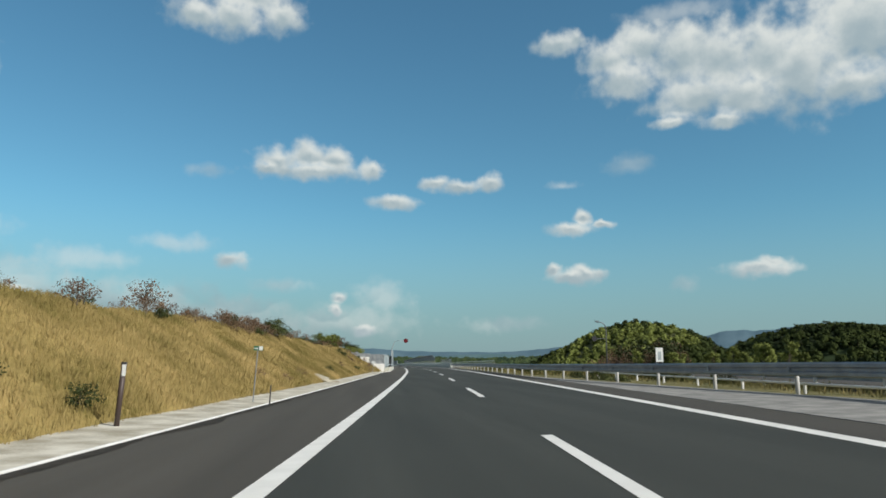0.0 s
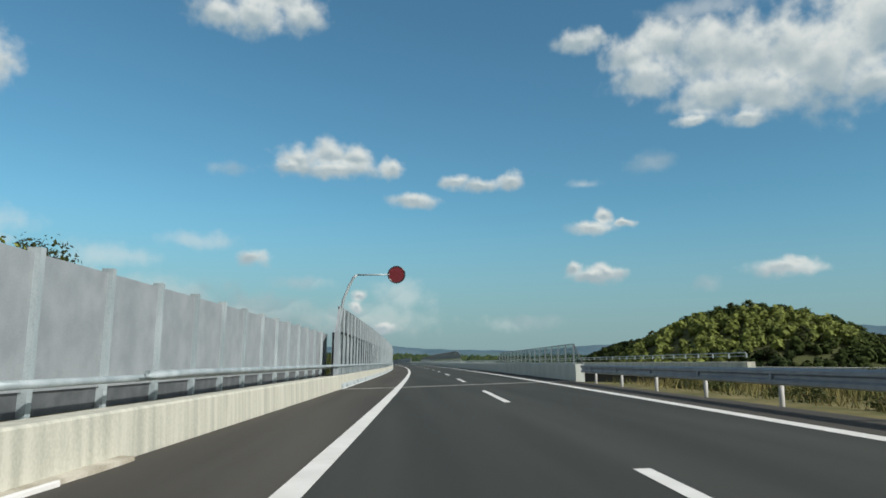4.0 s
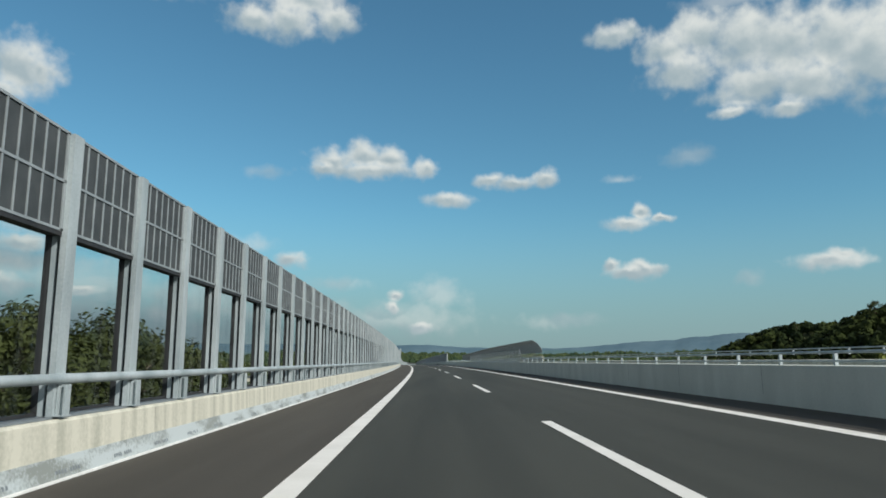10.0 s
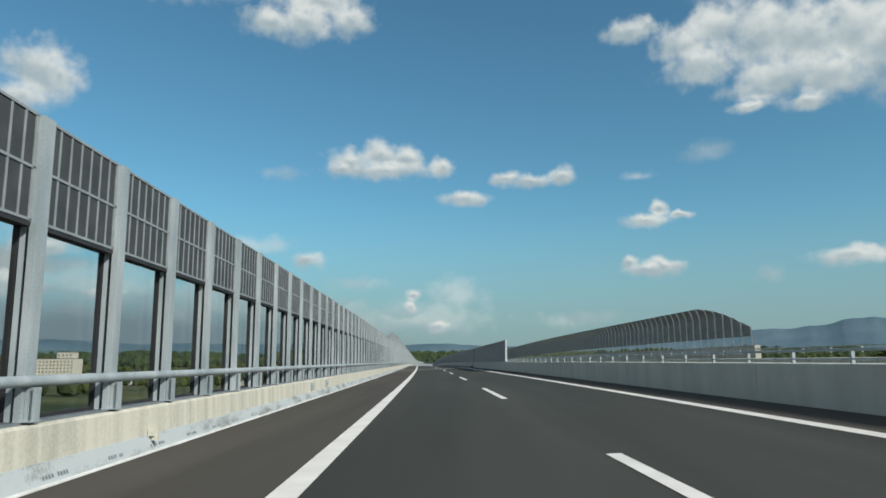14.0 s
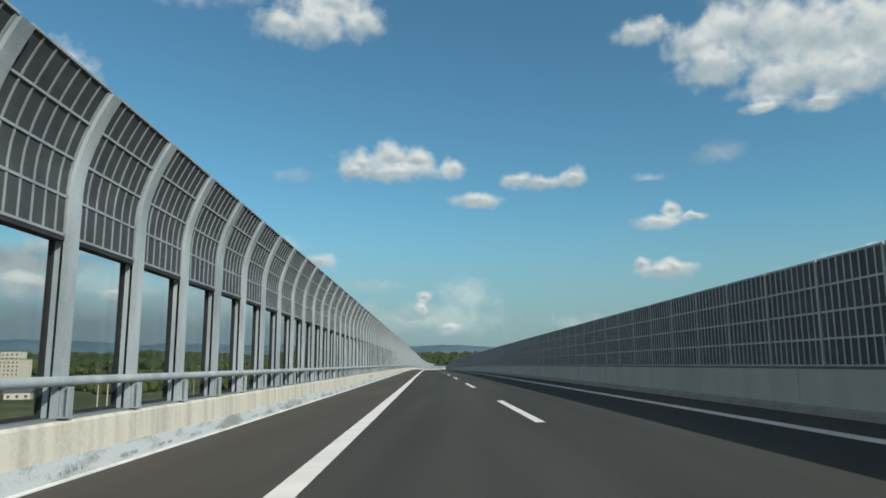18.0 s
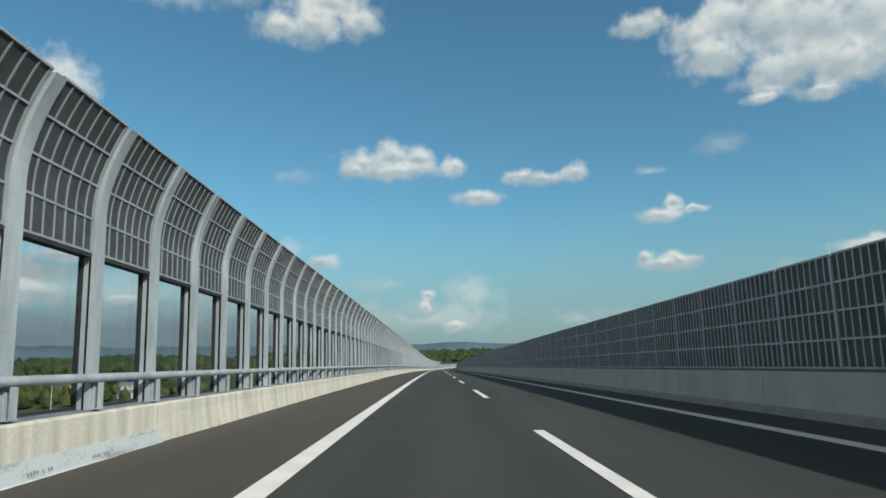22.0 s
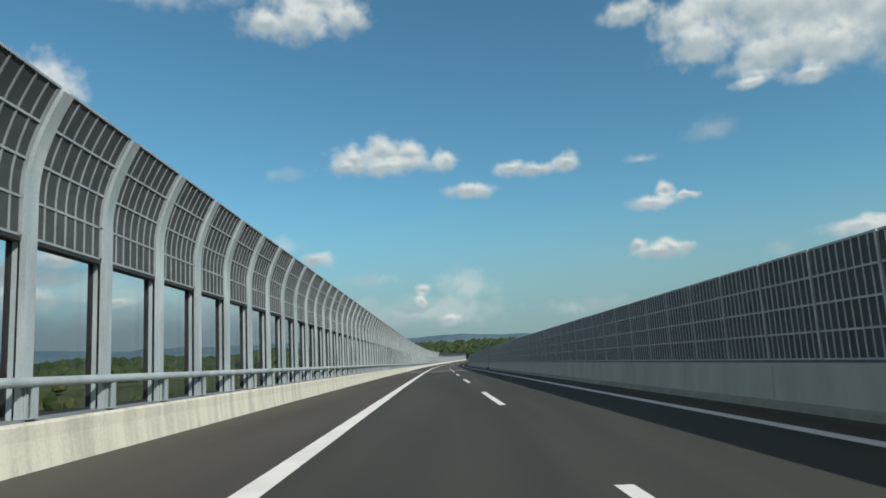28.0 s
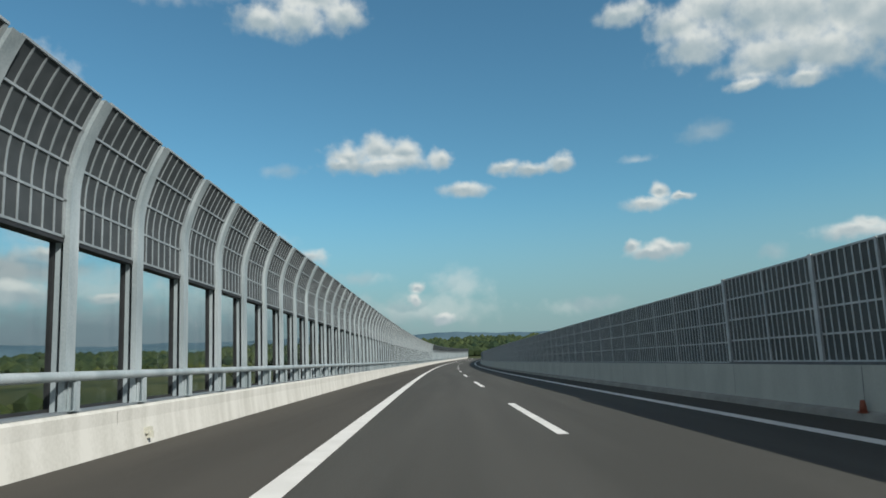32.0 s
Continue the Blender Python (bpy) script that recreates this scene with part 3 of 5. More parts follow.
def left_parapet(s):
    u = max(0.0, min(1.0, (s - KERB_END) / 1.5))
    return [(-2.80 + 0.055 * u, -0.3), (-2.80 + 0.055 * u, 0.08), (-2.80 + 0.025 * u, 0.30), (-2.80, 0.5), (-2.80, 0.665), (-2.83, 0.70), (-3.4, 0.70), (-3.4, -1.2)]


for s0, s1, mat, label in ((110.0, 838.0, CONCRETE, "pale concrete parapet wall with weather streaks"), (838.02, END, CONCRETE_NEW, "clean white concrete parapet wall beyond the bridge joint")):
    thing("parapet", label, "parapet", kind="structure", data=strip(left_parapet, s0, s1, 1.5).mesh("parapet", mat))
b = Build().sweep([(-2.89, 0.702), (-2.89, 0.728), (-3.39, 0.728), (-3.39, 0.702)], BRIDGE, END)
thing("ledge", "blue-grey steel ledge behind the parapet edge", "ledge", kind="structure", data=b.mesh("ledge", LEDGE))
b = Build()
for i in range(215):
    s = 118 + 5.02 * i
    b.sweep([(-2.797, 0.32), (-2.797, 0.66)], s, s + 0.014, 1.0, closed=False)
thing("trim_joint", "thin grey vertical joints in the parapet concrete", "joint", kind="structure", data=b.mesh("trim_joint", JOINT))
b = strip(lambda s: [(8.46, -0.3), (8.49, 0.8 + rise(s)), (8.9, 0.8 + rise(s)), (8.9, -1.2)], BRIDGE, END)
thing("parapet", "grey shaded concrete median parapet with stains", "parapet", kind="structure", data=b.mesh("median_parapet", CONCRETE_DULL))
b = Build().sweep([(8.30, 0.0), (8.34, 0.11), (8.47, 0.15), (8.47, -0.2), (8.30, -0.2)], 469.5, END)
thing("kerb", "stained concrete kerb at the foot of the median parapet", "kerb", kind="structure", data=b.mesh("median_kerb", JOINT))
b = Build()
for i in range(160):
    s = 142.6 + 5.0 * i
    b.sweep([(8.455 + 0.0273 * 0.5, 0.2), (8.4835 + 0.004 * rise(s), 0.78 + rise(s))], s, s + 0.016, 1.0, closed=False)
thing("trim_joint", "thin dark vertical joints in the median parapet", "joint", kind="structure", data=b.mesh("median_joint", DARK_STEEL))

# cover plates in the parapet face
plate = Build().box(-0.012, 0.012, -0.29, 0.29, 0.33, 0.59).mesh("plate", STEEL)
bolt = Build().tube([(0.0, 0, 0), (0.012, 0, 0)], 0.018, 6).mesh("bolt", DARK_STEEL)
for s in (190.5, 240.7, 242.7, 387.6, 391.1, 438.8, 440.7, 519.0, 521.0, 738.5, 742.6, 839.3, 842.3):
    ob = thing("cover_plate", "grey steel cover plate bolted into the parapet", "cover plate", "parapet cover plates")
    ob.matrix_world = stand(s, -2.795)
    child("plate", plate, ob, stand(s, -2.795))
    for y in (-0.22, 0.22):
        child("bolt", bolt, ob, stand(s, -2.795) @ Matrix.Translation((0.012, y, 0.45)))
drain = Build().box(0.0, 0.09, -0.09, 0.09, 0.27, 0.36).box(0.0, 0.13, -0.03, 0.03, 0.2, 0.3).mesh("drain_spout", CONCRETE)
for s in (195.6, 239.2, 373.0, 455.0, 669.8, 861.9):
    thing("drain_spout", "small pale plastic spout low on the parapet", "spout", "parapet spouts", data=drain).matrix_world = stand(s, -2.80)

# ---------------------------------------------------------------- left noise barriers
BAY = 2.0
XP = -2.95
Z_LOW, Z_MID, Z_TOP = 2.86, 3.46, 4.06
BOW = 3.46


def lean(z):
    """How far the curved barrier leans over the road at a height."""
    return 0.42 * (max(0.0, z - BOW) / 1.24) ** 1.7


RECESS = 0.025     # the panels lie this far behind the front of the posts


def level(z):
    return 0.0


def lofted(points, name, mat, width=0.23, depth=0.075):
    """An upright box section through (x, z) points."""
    b = Build()
    for x, z in points:
        b.v += [Vector((x + 0.035, -width / 2, z)), Vector((x + 0.035, width / 2, z)), Vector((x + 0.035 - depth, width / 2, z)), Vector((x + 0.035 - depth, -width / 2, z))]
    for i in range(len(points) - 1):
        for j in range(4):
            p, q = 4 * i + j, 4 * i + (j + 1) % 4
            b.f.append([p, q, q + 4, p + 4])
            b.m.append(0)
    b.f.append([4 * (len(points) - 1) + j for j in range(4)])
    b.m.append(0)
    return b.mesh(name, mat)


EDGE = 0.116


def panel_strip(zs, off, top=None, mat=None):
    """A panel's absorbing sheet, following the lean. top: the height of its upper edge at each end."""
    b = Build()
    rows_up = [z for i, z in enumerate(zs) if i == 0 or not top or zs[i - 1] < max(top)]
    for z in rows_up:
        for n, y in enumerate((EDGE, BAY - EDGE)):
            a = min(z, top[n]) if top else z
            b.v += [Vector((off(a) - RECESS - 0.012, y, a)), Vector((off(a) - RECESS - 0.10, y, a))]
    for i in range(len(rows_up) - 1):
        k = 4 * i
        b.f += [[k, k + 2, k + 6, k + 4], [k + 1, k + 5, k + 7, k + 3], [k, k + 4, k + 5, k + 1], [k + 2, k + 3, k + 7, k + 6]]
        b.m += [0] * 4
    k = 4 * (len(rows_up) - 1)
    b.f += [[0, 1, 3, 2], [k, k + 2, k + 3, k + 1]]
    b.m += [0, 0]
    return b.mesh("panel", mat or BLACK)


def grille(zs, rows_at, off, top=None, count=7):
    b = Build()
    width = (BAY - 2 * EDGE) / count
    for i in range(1, count):
        y = EDGE + i * width
        c = top[0] + (top[1] - top[0]) * i / count if top else 99
        for z0, z1 in zip(zs, zs[1:]):
            if z0 >= c:
                continue
            z1 = min(z1, c)
            k = len(b.v)
            for dy in (-0.014, 0.014):
                b.v += [Vector((off(z0) - RECESS, y + dy, z0)), Vector((off(z1) - RECESS, y + dy, z1)), Vector((off(z1) - RECESS - 0.014, y + dy, z1)), Vector((off(z0) - RECESS - 0.014, y + dy, z0))]
            b.f += [[k, k + 4, k + 5, k + 1], [k, k + 1, k + 2, k + 3], [k + 4, k + 7, k + 6, k + 5]]
            b.m += [0] * 3
    for y0, y1, c in ((EDGE, EDGE + 0.06, top[0] if top else 99), (BAY - EDGE - 0.06, BAY - EDGE, top[1] if top else 99)):
        for z0, z1 in zip(zs, zs[1:]):
            if z0 >= c:
                continue
            z1 = min(z1, c)
            k = len(b.v)
            for y in (y0, y1):
                b.v += [Vector((off(z0) - RECESS + 0.004, y, z0)), Vector((off(z1) - RECESS + 0.004, y, z1)), Vector((off(z1) - RECESS - 0.014, y, z1)), Vector((off(z0) - RECESS - 0.014, y, z0))]
            b.f += [[k, k + 4, k + 5, k + 1], [k, k + 1, k + 2, k + 3], [k + 4, k + 7, k + 6, k + 5]]
            b.m += [0] * 3
    for z in rows_at:
        y1 = BAY - EDGE
        y0 = EDGE if not top or z <= top[0] else EDGE + (y1 - EDGE) * min(1, (z - top[0]) / max(0.01, top[1] - top[0]))
        if y1 - y0 > 0.05:
            b.box(off(z) - RECESS - 0.02, off(z) - RECESS + 0.004, y0, y1, z - 0.016, z + 0.016)
    if top:
        k = len(b.v)
        for dz in (-0.03, 0.03):
            for y, c in ((EDGE, top[0]), (BAY - EDGE, top[1])):
                b.v += [Vector((off(c) - RECESS + 0.006, y, c + dz)), Vector((off(c) - RECESS - 0.1, y, c + dz))]
        b.f += [[k, k + 2, k + 6, k + 4], [k + 4, k + 6, k + 7, k + 5]]
        b.m += [0, 0]
    return b.mesh("grille", RIB)


CURVE_Z = [Z_LOW, BOW] + [BOW + 1.24 * i / 7 for i in range(1, 8)]
BOW_TOP = CURVE_Z[-1]
ROWS_BOW = (Z_LOW + 0.02, 3.34, 3.81, 4.26, BOW_TOP)
straight_post = lofted([(0, 0.73), (0, Z_TOP + 0.005)], "post", STEEL)
bow_post = lofted([(lean(z), z) for z in [0.73, 2.9] + CURVE_Z[1:-1] + [BOW_TOP - 0.04]], "post", STEEL)
mid_post = lofted([(lean(z), z) for z in [0.73, 2.9, BOW, 3.7, 3.95, 4.15, Z_TOP + 0.3]], "post", STEEL)
back_post = Build().box(-0.165, -0.095, -0.06, 0.06, 0.73, Z_LOW).mesh("back_post", STEEL)
# second box: a near-black filler for the shade between front and back post
pane_frame = Build().box(-0.255, -0.167, -0.045, 0.045, 0.73, Z_LOW).box(-0.093, -0.042, -0.03, 0.03, 0.73, Z_LOW).box(-0.25, -0.19, 0.05, BAY - 0.05, 0.73, 0.77).mesh("pane_frame", FRAME)
b = Build().box(0.118, 0.142, -0.06, 0.06, 0.745, 1.09).box(0.042, 0.066, -0.06, 0.06, 0.745, 1.09).box(0.066, 0.118, -0.01, 0.01, 0.745, 1.09).box(-0.06, 0.14, -0.1, 0.1, 0.731, 0.745)
b.box(0.06, 0.15, -0.03, 0.03, 1.05, 1.09)
rail_post = b.mesh("rail_post", STEEL)
beam = Build().box(-0.25, -0.13, 0.05, BAY - 0.05, Z_LOW - 0.03, Z_LOW).box(-0.125, -0.03, EDGE, BAY - EDGE, Z_LOW - 0.05, Z_LOW).mesh("beam", FRAME)
pane = Build().box(-0.215, -0.203, 0.046, BAY - 0.046, 0.77, Z_LOW - 0.03).mesh("pane", PANE)
flat_panel = panel_strip([Z_LOW, Z_TOP], level)
flat_grille = grille([Z_LOW, Z_TOP], (Z_LOW + 0.02, Z_MID, Z_TOP), level)
bow_panel = panel_strip(CURVE_Z, lean)
bow_grille = grille(CURVE_Z, ROWS_BOW, lean)
COMMON = [("back_post", back_post), ("pane_frame", pane_frame), ("beam", beam), ("pane", pane)]


def bay(ob, s, kinds, rail=True):
    m = laid(s, XP)
    for part_name, me in kinds:
        o = child(part_name, me, ob, m)
        if part_name == "pane":
            o.visible_shadow = False
    if rail:
        child("rail_post", rail_post, ob, m)


ob = thing("noise_barrier", "grey steel noise barrier with clear panes below dark grilled panels", "noise barrier")
for i in range(151):
    bay(ob, 137.9 + BAY * i, [("post", straight_post), ("panel", flat_panel), ("grille", flat_grille)] + COMMON)
MID = Z_TOP + 0.29
for s, top, post in ((439.9, (Z_TOP, MID), straight_post), (441.9, (MID, BOW_TOP), mid_post)):
    bay(ob, s, [("post", post), ("panel", panel_strip(CURVE_Z, lean, top)), ("grille", grille(CURVE_Z, ROWS_BOW[:4], lean, top))] + COMMON)
ob = thing("noise_barrier", "tall grey noise barrier curving over the road above clear panes", "noise barrier")
spots = [443.9 + 47.5 / 24 * i for i in range(24)] + [491.4 + 98.5 / 49 * i for i in range(49)] + [589.9 + BAY * i for i in range(215)]
for s in spots:
    bay(ob, s, [("post", bow_post), ("panel", bow_panel), ("grille", bow_grille)] + COMMON)
far_bays = Build()
for i in range(92):
    m = stand(1019.9 + BAY * i, XP)
    far_bays.box(-0.2, 0.02, -0.08, 0.08, 0.7, 3.4, 0, m)
    far_bays.box(-0.1, -0.02, 0.08, 1.92, Z_LOW, 3.9, 1, m)
    far_bays.box(0.1, 0.2, 0.0, 2.0, 3.9, 4.4, 1, m)
    far_bays.box(0.3, 0.4, 0.0, 2.0, 4.4, BOW_TOP, 1, m)
thing("noise_barrier", "far end of the tall grey noise barrier", "noise barrier", kind="stuff", data=far_bays.mesh("noise_barrier_far", [STEEL, BLACK]))


def rail(s0, s1):
    n = int((s1 - s0) / 2) + 1
    pts = [road(s0 + (s1 - s0) * i / n, XP + 0.11, 1.15) for i in range(n + 1)]
    pts = [pts[0] + Vector((0, 0, -0.04))] + pts + [pts[-1] + Vector((0, 0, -0.04))]
    thing("handrail", "round galvanised steel rail along the parapet", "rail", "parapet rails", data=Build().tube(pts, 0.062, 10).mesh("handrail", STEEL, True))


rail(114, 739.4)
rail(740.9, END)

# emergency telephone behind the panes
SIGN_GREEN = plain("sign_green", (0.02, 0.16, 0.08), 0.4)
SIGN_WHITE = plain("sign_white", (0.78, 0.8, 0.78), 0.4)
SIGN_DARK = plain("sign_dark", (0.03, 0.03, 0.035), 0.4)
SIGN_BLUE = plain("sign_blue", (0.05, 0.16, 0.30), 0.4)
SIGN_RED = plain("sign_red", (0.13, 0.008, 0.014), 0.45)


def lettering(text, size, m, parent, mat, name="lettering"):
    cu = bpy.data.curves.new(name, "FONT")
    cu.body, cu.size, cu.align_x, cu.align_y, cu.extrude = text, size, "CENTER", "CENTER", 0.002
    tmp = bpy.data.objects.new(name, cu)
    scene.collection.objects.link(tmp)
    me = bpy.data.meshes.new_from_object(tmp.evaluated_get(bpy.context.evaluated_depsgraph_get()))
    bpy.data.objects.remove(tmp)
    bpy.data.curves.remove(cu)
    me.materials.clear()
    me.materials.append(mat)
    return child(name, me, parent, m)


def handset(b, x, y, z, k):
    """A plain telephone receiver shape on a plate that faces the traffic."""
    b.box(x - 0.11 * k, x - 0.05 * k, y - 0.012, y - 0.004, z - 0.02 * k, z + 0.13 * k)
    b.box(x - 0.07 * k, x + 0.03 * k, y - 0.012, y - 0.004, z - 0.07 * k, z + 0.0 * k)
    b.box(x + 0.0 * k, x + 0.13 * k, y - 0.012, y - 0.004, z - 0.13 * k, z - 0.05 * k)
    return b


m = stand(739.9, XP) @ Matrix.Translation((0.03, 0.0, 0.0))
ob = thing("emergency_phone_sign", "narrow green emergency telephone sign with white characters on a barrier post", "sign")
ob.matrix_world = m
child("board", Build().box(-0.115, 0.115, -0.085, -0.046, 1.28, 2.21).mesh("board", SIGN_GREEN), ob, m)
child("plate", Build().box(-0.088, 0.088, -0.09, -0.085, 2.02, 2.195).mesh("plate", SIGN_WHITE), ob, m, "white plate with a receiver symbol")
child("symbol", handset(Build(), 0, -0.086, 2.11, 0.55).mesh("symbol", SIGN_DARK), ob, m)
for i, c in enumerate("非常電話"):
    lettering(c, 0.19, m @ pose(0, -0.089, 1.92 - 0.18 * i, 90, 0, 0), ob, SIGN_WHITE)
m = stand(742.2, -5.25, 0.3)
ob = thing("emergency_phone_sign", "square white and green telephone sign on a steel post", "sign")
ob.matrix_world = m
child("board", Build().box(-0.2, 0.2, 0, 0.03, 1.38, 2.06).mesh("board", SIGN_GREEN), ob, m)
child("plate", Build().box(-0.165, 0.165, -0.004, 0.0, 1.68, 2.02).mesh("plate", SIGN_WHITE), ob, m)
child("symbol", handset(Build(), 0, -0.004, 1.85, 0.95).mesh("symbol", SIGN_DARK), ob, m)
child("post", Build().tube([(0, 0.06, -0.9), (0, 0.06, 2.0)], 0.045, 8).mesh("post", STEEL), ob, m)
m = stand(740.0, XP - 2.4)
ob = thing("walkway_platform", "grey steel service platform with railings behind the barrier", "platform")
ob.matrix_world = m
child("deck", Build().box(-1.2, 1.2, -1.5, 6.5, -0.72, -0.6).mesh("deck", DARK_STEEL), ob, m)
for y in (-1.5, 0.5, 2.5, 4.5, 6.4):
    child("railing_post", Build().box(-1.2, -1.14, y - 0.03, y + 0.03, -0.6, 1.9).mesh("railing_post", DARK_STEEL), ob, m)
for z in (1.3, 1.87):
    child("railing_bar", Build().box(-1.21, -1.13, -1.5, 6.4, z - 0.03, z + 0.03).mesh("railing_bar", DARK_STEEL), ob, m)
m = stand(739.9, XP)
ob = thing("barrier_door", "glazed emergency door with white steel frame in the barrier", "door")
ob.matrix_world = m
b = Build()
for y in (0.09, 1.0, 1.82):
    b.box(-0.33, -0.26, y - 0.03, y + 0.03, 0.75, 2.72)
door_frame = child("door_frame", b.box(-0.33, -0.26, 0.12, 1.79, 2.66, 2.74).box(-0.33, -0.26, 0.12, 1.79, 0.75, 0.83).mesh("door_frame", WHITE), ob, m)
child("handle", Build().box(-0.26, -0.2, 1.66, 1.7, 1.55, 1.75).mesh("handle", DARK_STEEL), door_frame)

# ---------------------------------------------------------------- right noise wall, low rail and clear fences
WALL_S0 = 428.0
ZR = [0.86 + 0.485 * i for i in range(5)]
r_panel = Build().box(0.0, 0.09, 0.05, 1.95, 0.84, ZR[-1]).mesh("panel", GREY_FILL)
g = Build()
for i in range(1, 9):
    y = i * (2.0 / 9)
    g.box(-0.016, 0.0, y - 0.016, y + 0.016, 0.84, ZR[-1])
for z in ZR:
    g.box(-0.022, 0.0, 0.05, 1.95, z - 0.018, z + 0.018)
r_grille = g.mesh("grille", RIB_LIFTED)
r_post = Build().box(-0.03, 0.12, -0.03, 0.03, 0.79, ZR[-1] + 0.022).mesh("post", RIB_LIFTED)
r_beam = Build().box(-0.09, 0.12, 0.0, 2.0, 0.785, 0.85).mesh("beam", DARK_STEEL)
ob = thing("noise_wall", "dark grilled steel noise wall on the median parapet", "noise wall")
for i in range(290):
    s = WALL_S0 + 2.0 * i + (0.2 if i >= 220 else 0.0)
    m = laid(s, 8.66 if i < 220 else 8.8, rise(s) - (0.03 if i >= 220 else 0.0))
    for part_name, me in (("post", r_post), ("panel", r_panel), ("grille", r_grille), ("beam", r_beam)):
        child(part_name, me, ob, m)
wide_post = Build().box(-0.05, 0.14, -0.13, 0.13, 0.8, ZR[-1] + 0.03).mesh("joint_post", RAIL)
for s in (466.8, 468.5, 838.4, 840.4):
    child("joint_post", wide_post, ob, stand(s, 8.66, rise(s)))
end_post = Build().box(-0.05, 0.14, -0.06, 0.06, 0.8, ZR[-1] + 0.03).mesh("end_post", RIB_LIFTED)
for s in (864.0, 868.05):
    child("end_post", end_post, ob, stand(s, 8.66, rise(s)))
b = Build()
for i in range(96):
    m = stand(WALL_S0 + 580.2 + 2.0 * i, 8.8, 0.04)
    b.box(0.0, 0.09, 0.0, 2.0, 0.8, ZR[-1], 0, m).box(-0.06, 0.1, -0.05, 0.05, 0.8, ZR[-1], 1, m)
thing("noise_wall", "far end of the dark noise wall", "noise wall", kind="stuff", data=b.mesh("noise_wall_far", [BLACK, STEEL]))
# drain box by the joint
box_mesh = Build().box(-0.12, 0.2, -0.3, 0.3, 0.0, 0.2).box(-0.16, 0.22, -0.34, 0.34, 0.2, 0.23).mesh("drain_box", JOINT_STEEL)
for s in (838.3, 467.2):
    thing("drain_box", "dark steel drain box at the foot of the parapet", "drain", "drain boxes", data=box_mesh).matrix_world = stand(s, 8.27)

m = stand(862.5, 8.37, 0.12)
ob = thing("marker_cone", "small worn orange marker standing on the median kerb", "marker")
ob.matrix_world = m
ORANGE = plain("faded_orange", (0.3, 0.085, 0.045), 0.6)
child("base", Build().box(-0.06, 0.06, -0.08, 0.08, 0.0, 0.02).mesh("base", ORANGE), ob, m)
child("cone", Build().tube([(0, 0, 0.02), (0, 0, 0.12), (0, 0, 0.2)], [0.06, 0.05, 0.035], 12).mesh("cone", ORANGE, True), ob, m)

f_post = Build().box(-0.03, 0.03, -0.03, 0.03, 0.8, 1.8).mesh("post", RAIL)
f_pane = Build().box(-0.006, 0.006, 0.04, 1.96, 0.86, 1.76).mesh("pane", PANE_GREY)
f_rail = Build().box(-0.02, 0.02, 0.04, 1.96, 1.76, 1.8).mesh("rail", DARK_STEEL)
f_sill = Build().box(-0.03, 0.03, 0.04, 1.96, 0.8, 0.86).mesh("sill", STEEL)
for s0, s1 in ((138.1, 170.1), (312.3, 362.3)):
    ob = thing("clear_fence", "clear panelled fence with steel posts on the parapet", "fence", "clear fences")
    n = int((s1 - s0) / 2)
    for i in range(n + 1):
        m = stand(s0 + 2 * i, 8.62)
        child("post", f_post, ob, m)
        if i < n:
            child("pane", f_pane, ob, m).visible_shadow = False
            child("rail", f_rail, ob, m)
            child("sill", f_sill, ob, m)
    for s, way in ((s0, -1), (s1, 1)):
        m = stand(s, 8.62) @ Matrix.Scale(way, 4, Vector((0, 1, 0)))
        for part_name, thick, z_off, mat in (("pane", 0.006, -0.04, PANE_GREY), ("end_rail", 0.02, 0.0, DARK_STEEL)):
            b = Build()
            low = (0.82, 0.82) if part_name == "pane" else (1.76, 0.80)
            for x in (-thick, thick):
                b.v += [Vector((x, 0.04, low[0])), Vector((x, 1.9, low[1])), Vector((x, 1.9, 0.84)), Vector((x, 0.04, 1.8 + z_off))]
            b.f, b.m = [[0, 1, 2, 3], [7, 6, 5, 4], [0, 4, 5, 1], [1, 5, 6, 2], [2, 6, 7, 3], [3, 7, 4, 0]], [0] * 6
            child(part_name, b.mesh(part_name, mat), ob, m).visible_shadow = part_name != "pane"
l_post = Build().box(-0.03, 0.03, -0.03, 0.03, 0.8, 1.02).mesh("post", STEEL)


def low_rail(s0, s1, x, label):
    ob = thing("low_rail", label, "rail", "low parapet rails")
    n = int((s1 - s0) / 2)
    for i in range(n + 1):
        child("post", l_post, ob, stand(s0 + 2 * i, x))
    for z, r in ((1.04, 0.03), (0.88, 0.02)):
        child("bar", Build().tube([road(s0 + 2 * i, x, z) for i in range(n + 1)], r, 6).mesh("bar", STEEL, True), ob)


for s0, s1 in ((172.2, 310.2), (364.4, 428)):
    low_rail(s0, s1, 8.68, "low steel rail on posts along the median parapet")

# opposite carriageway: deck, parapet, low rail, barrier on its far side
b = Build().sweep([(17.2, -0.7), (17.2, -0.4), (31.4, -1.0), (31.4, -2.2), (17.2, -2.2)], -60, END, 8)
thing("road", "asphalt carriageway of the opposite direction", "road", kind="structure", data=b.mesh("opposite_road", SHOULDER))
b = Build().sweep([(16.8, -0.4), (16.8, 0.6), (17.2, 0.6), (17.2, -0.4)], BRIDGE, END, 8)
thing("parapet", "grey concrete parapet of the opposite carriageway", "parapet", kind="structure", data=b.mesh("opposite_parapet", CONCRETE))
b = Build().sweep([(31.3, -1.2), (31.3, 1.3), (31.8, 1.3), (31.8, -2.2)], 426, END, 8).sweep([(31.3, -1.2), (31.3, -0.3), (31.8, -0.3), (31.8, -2.2)], BRIDGE, 426, 8)
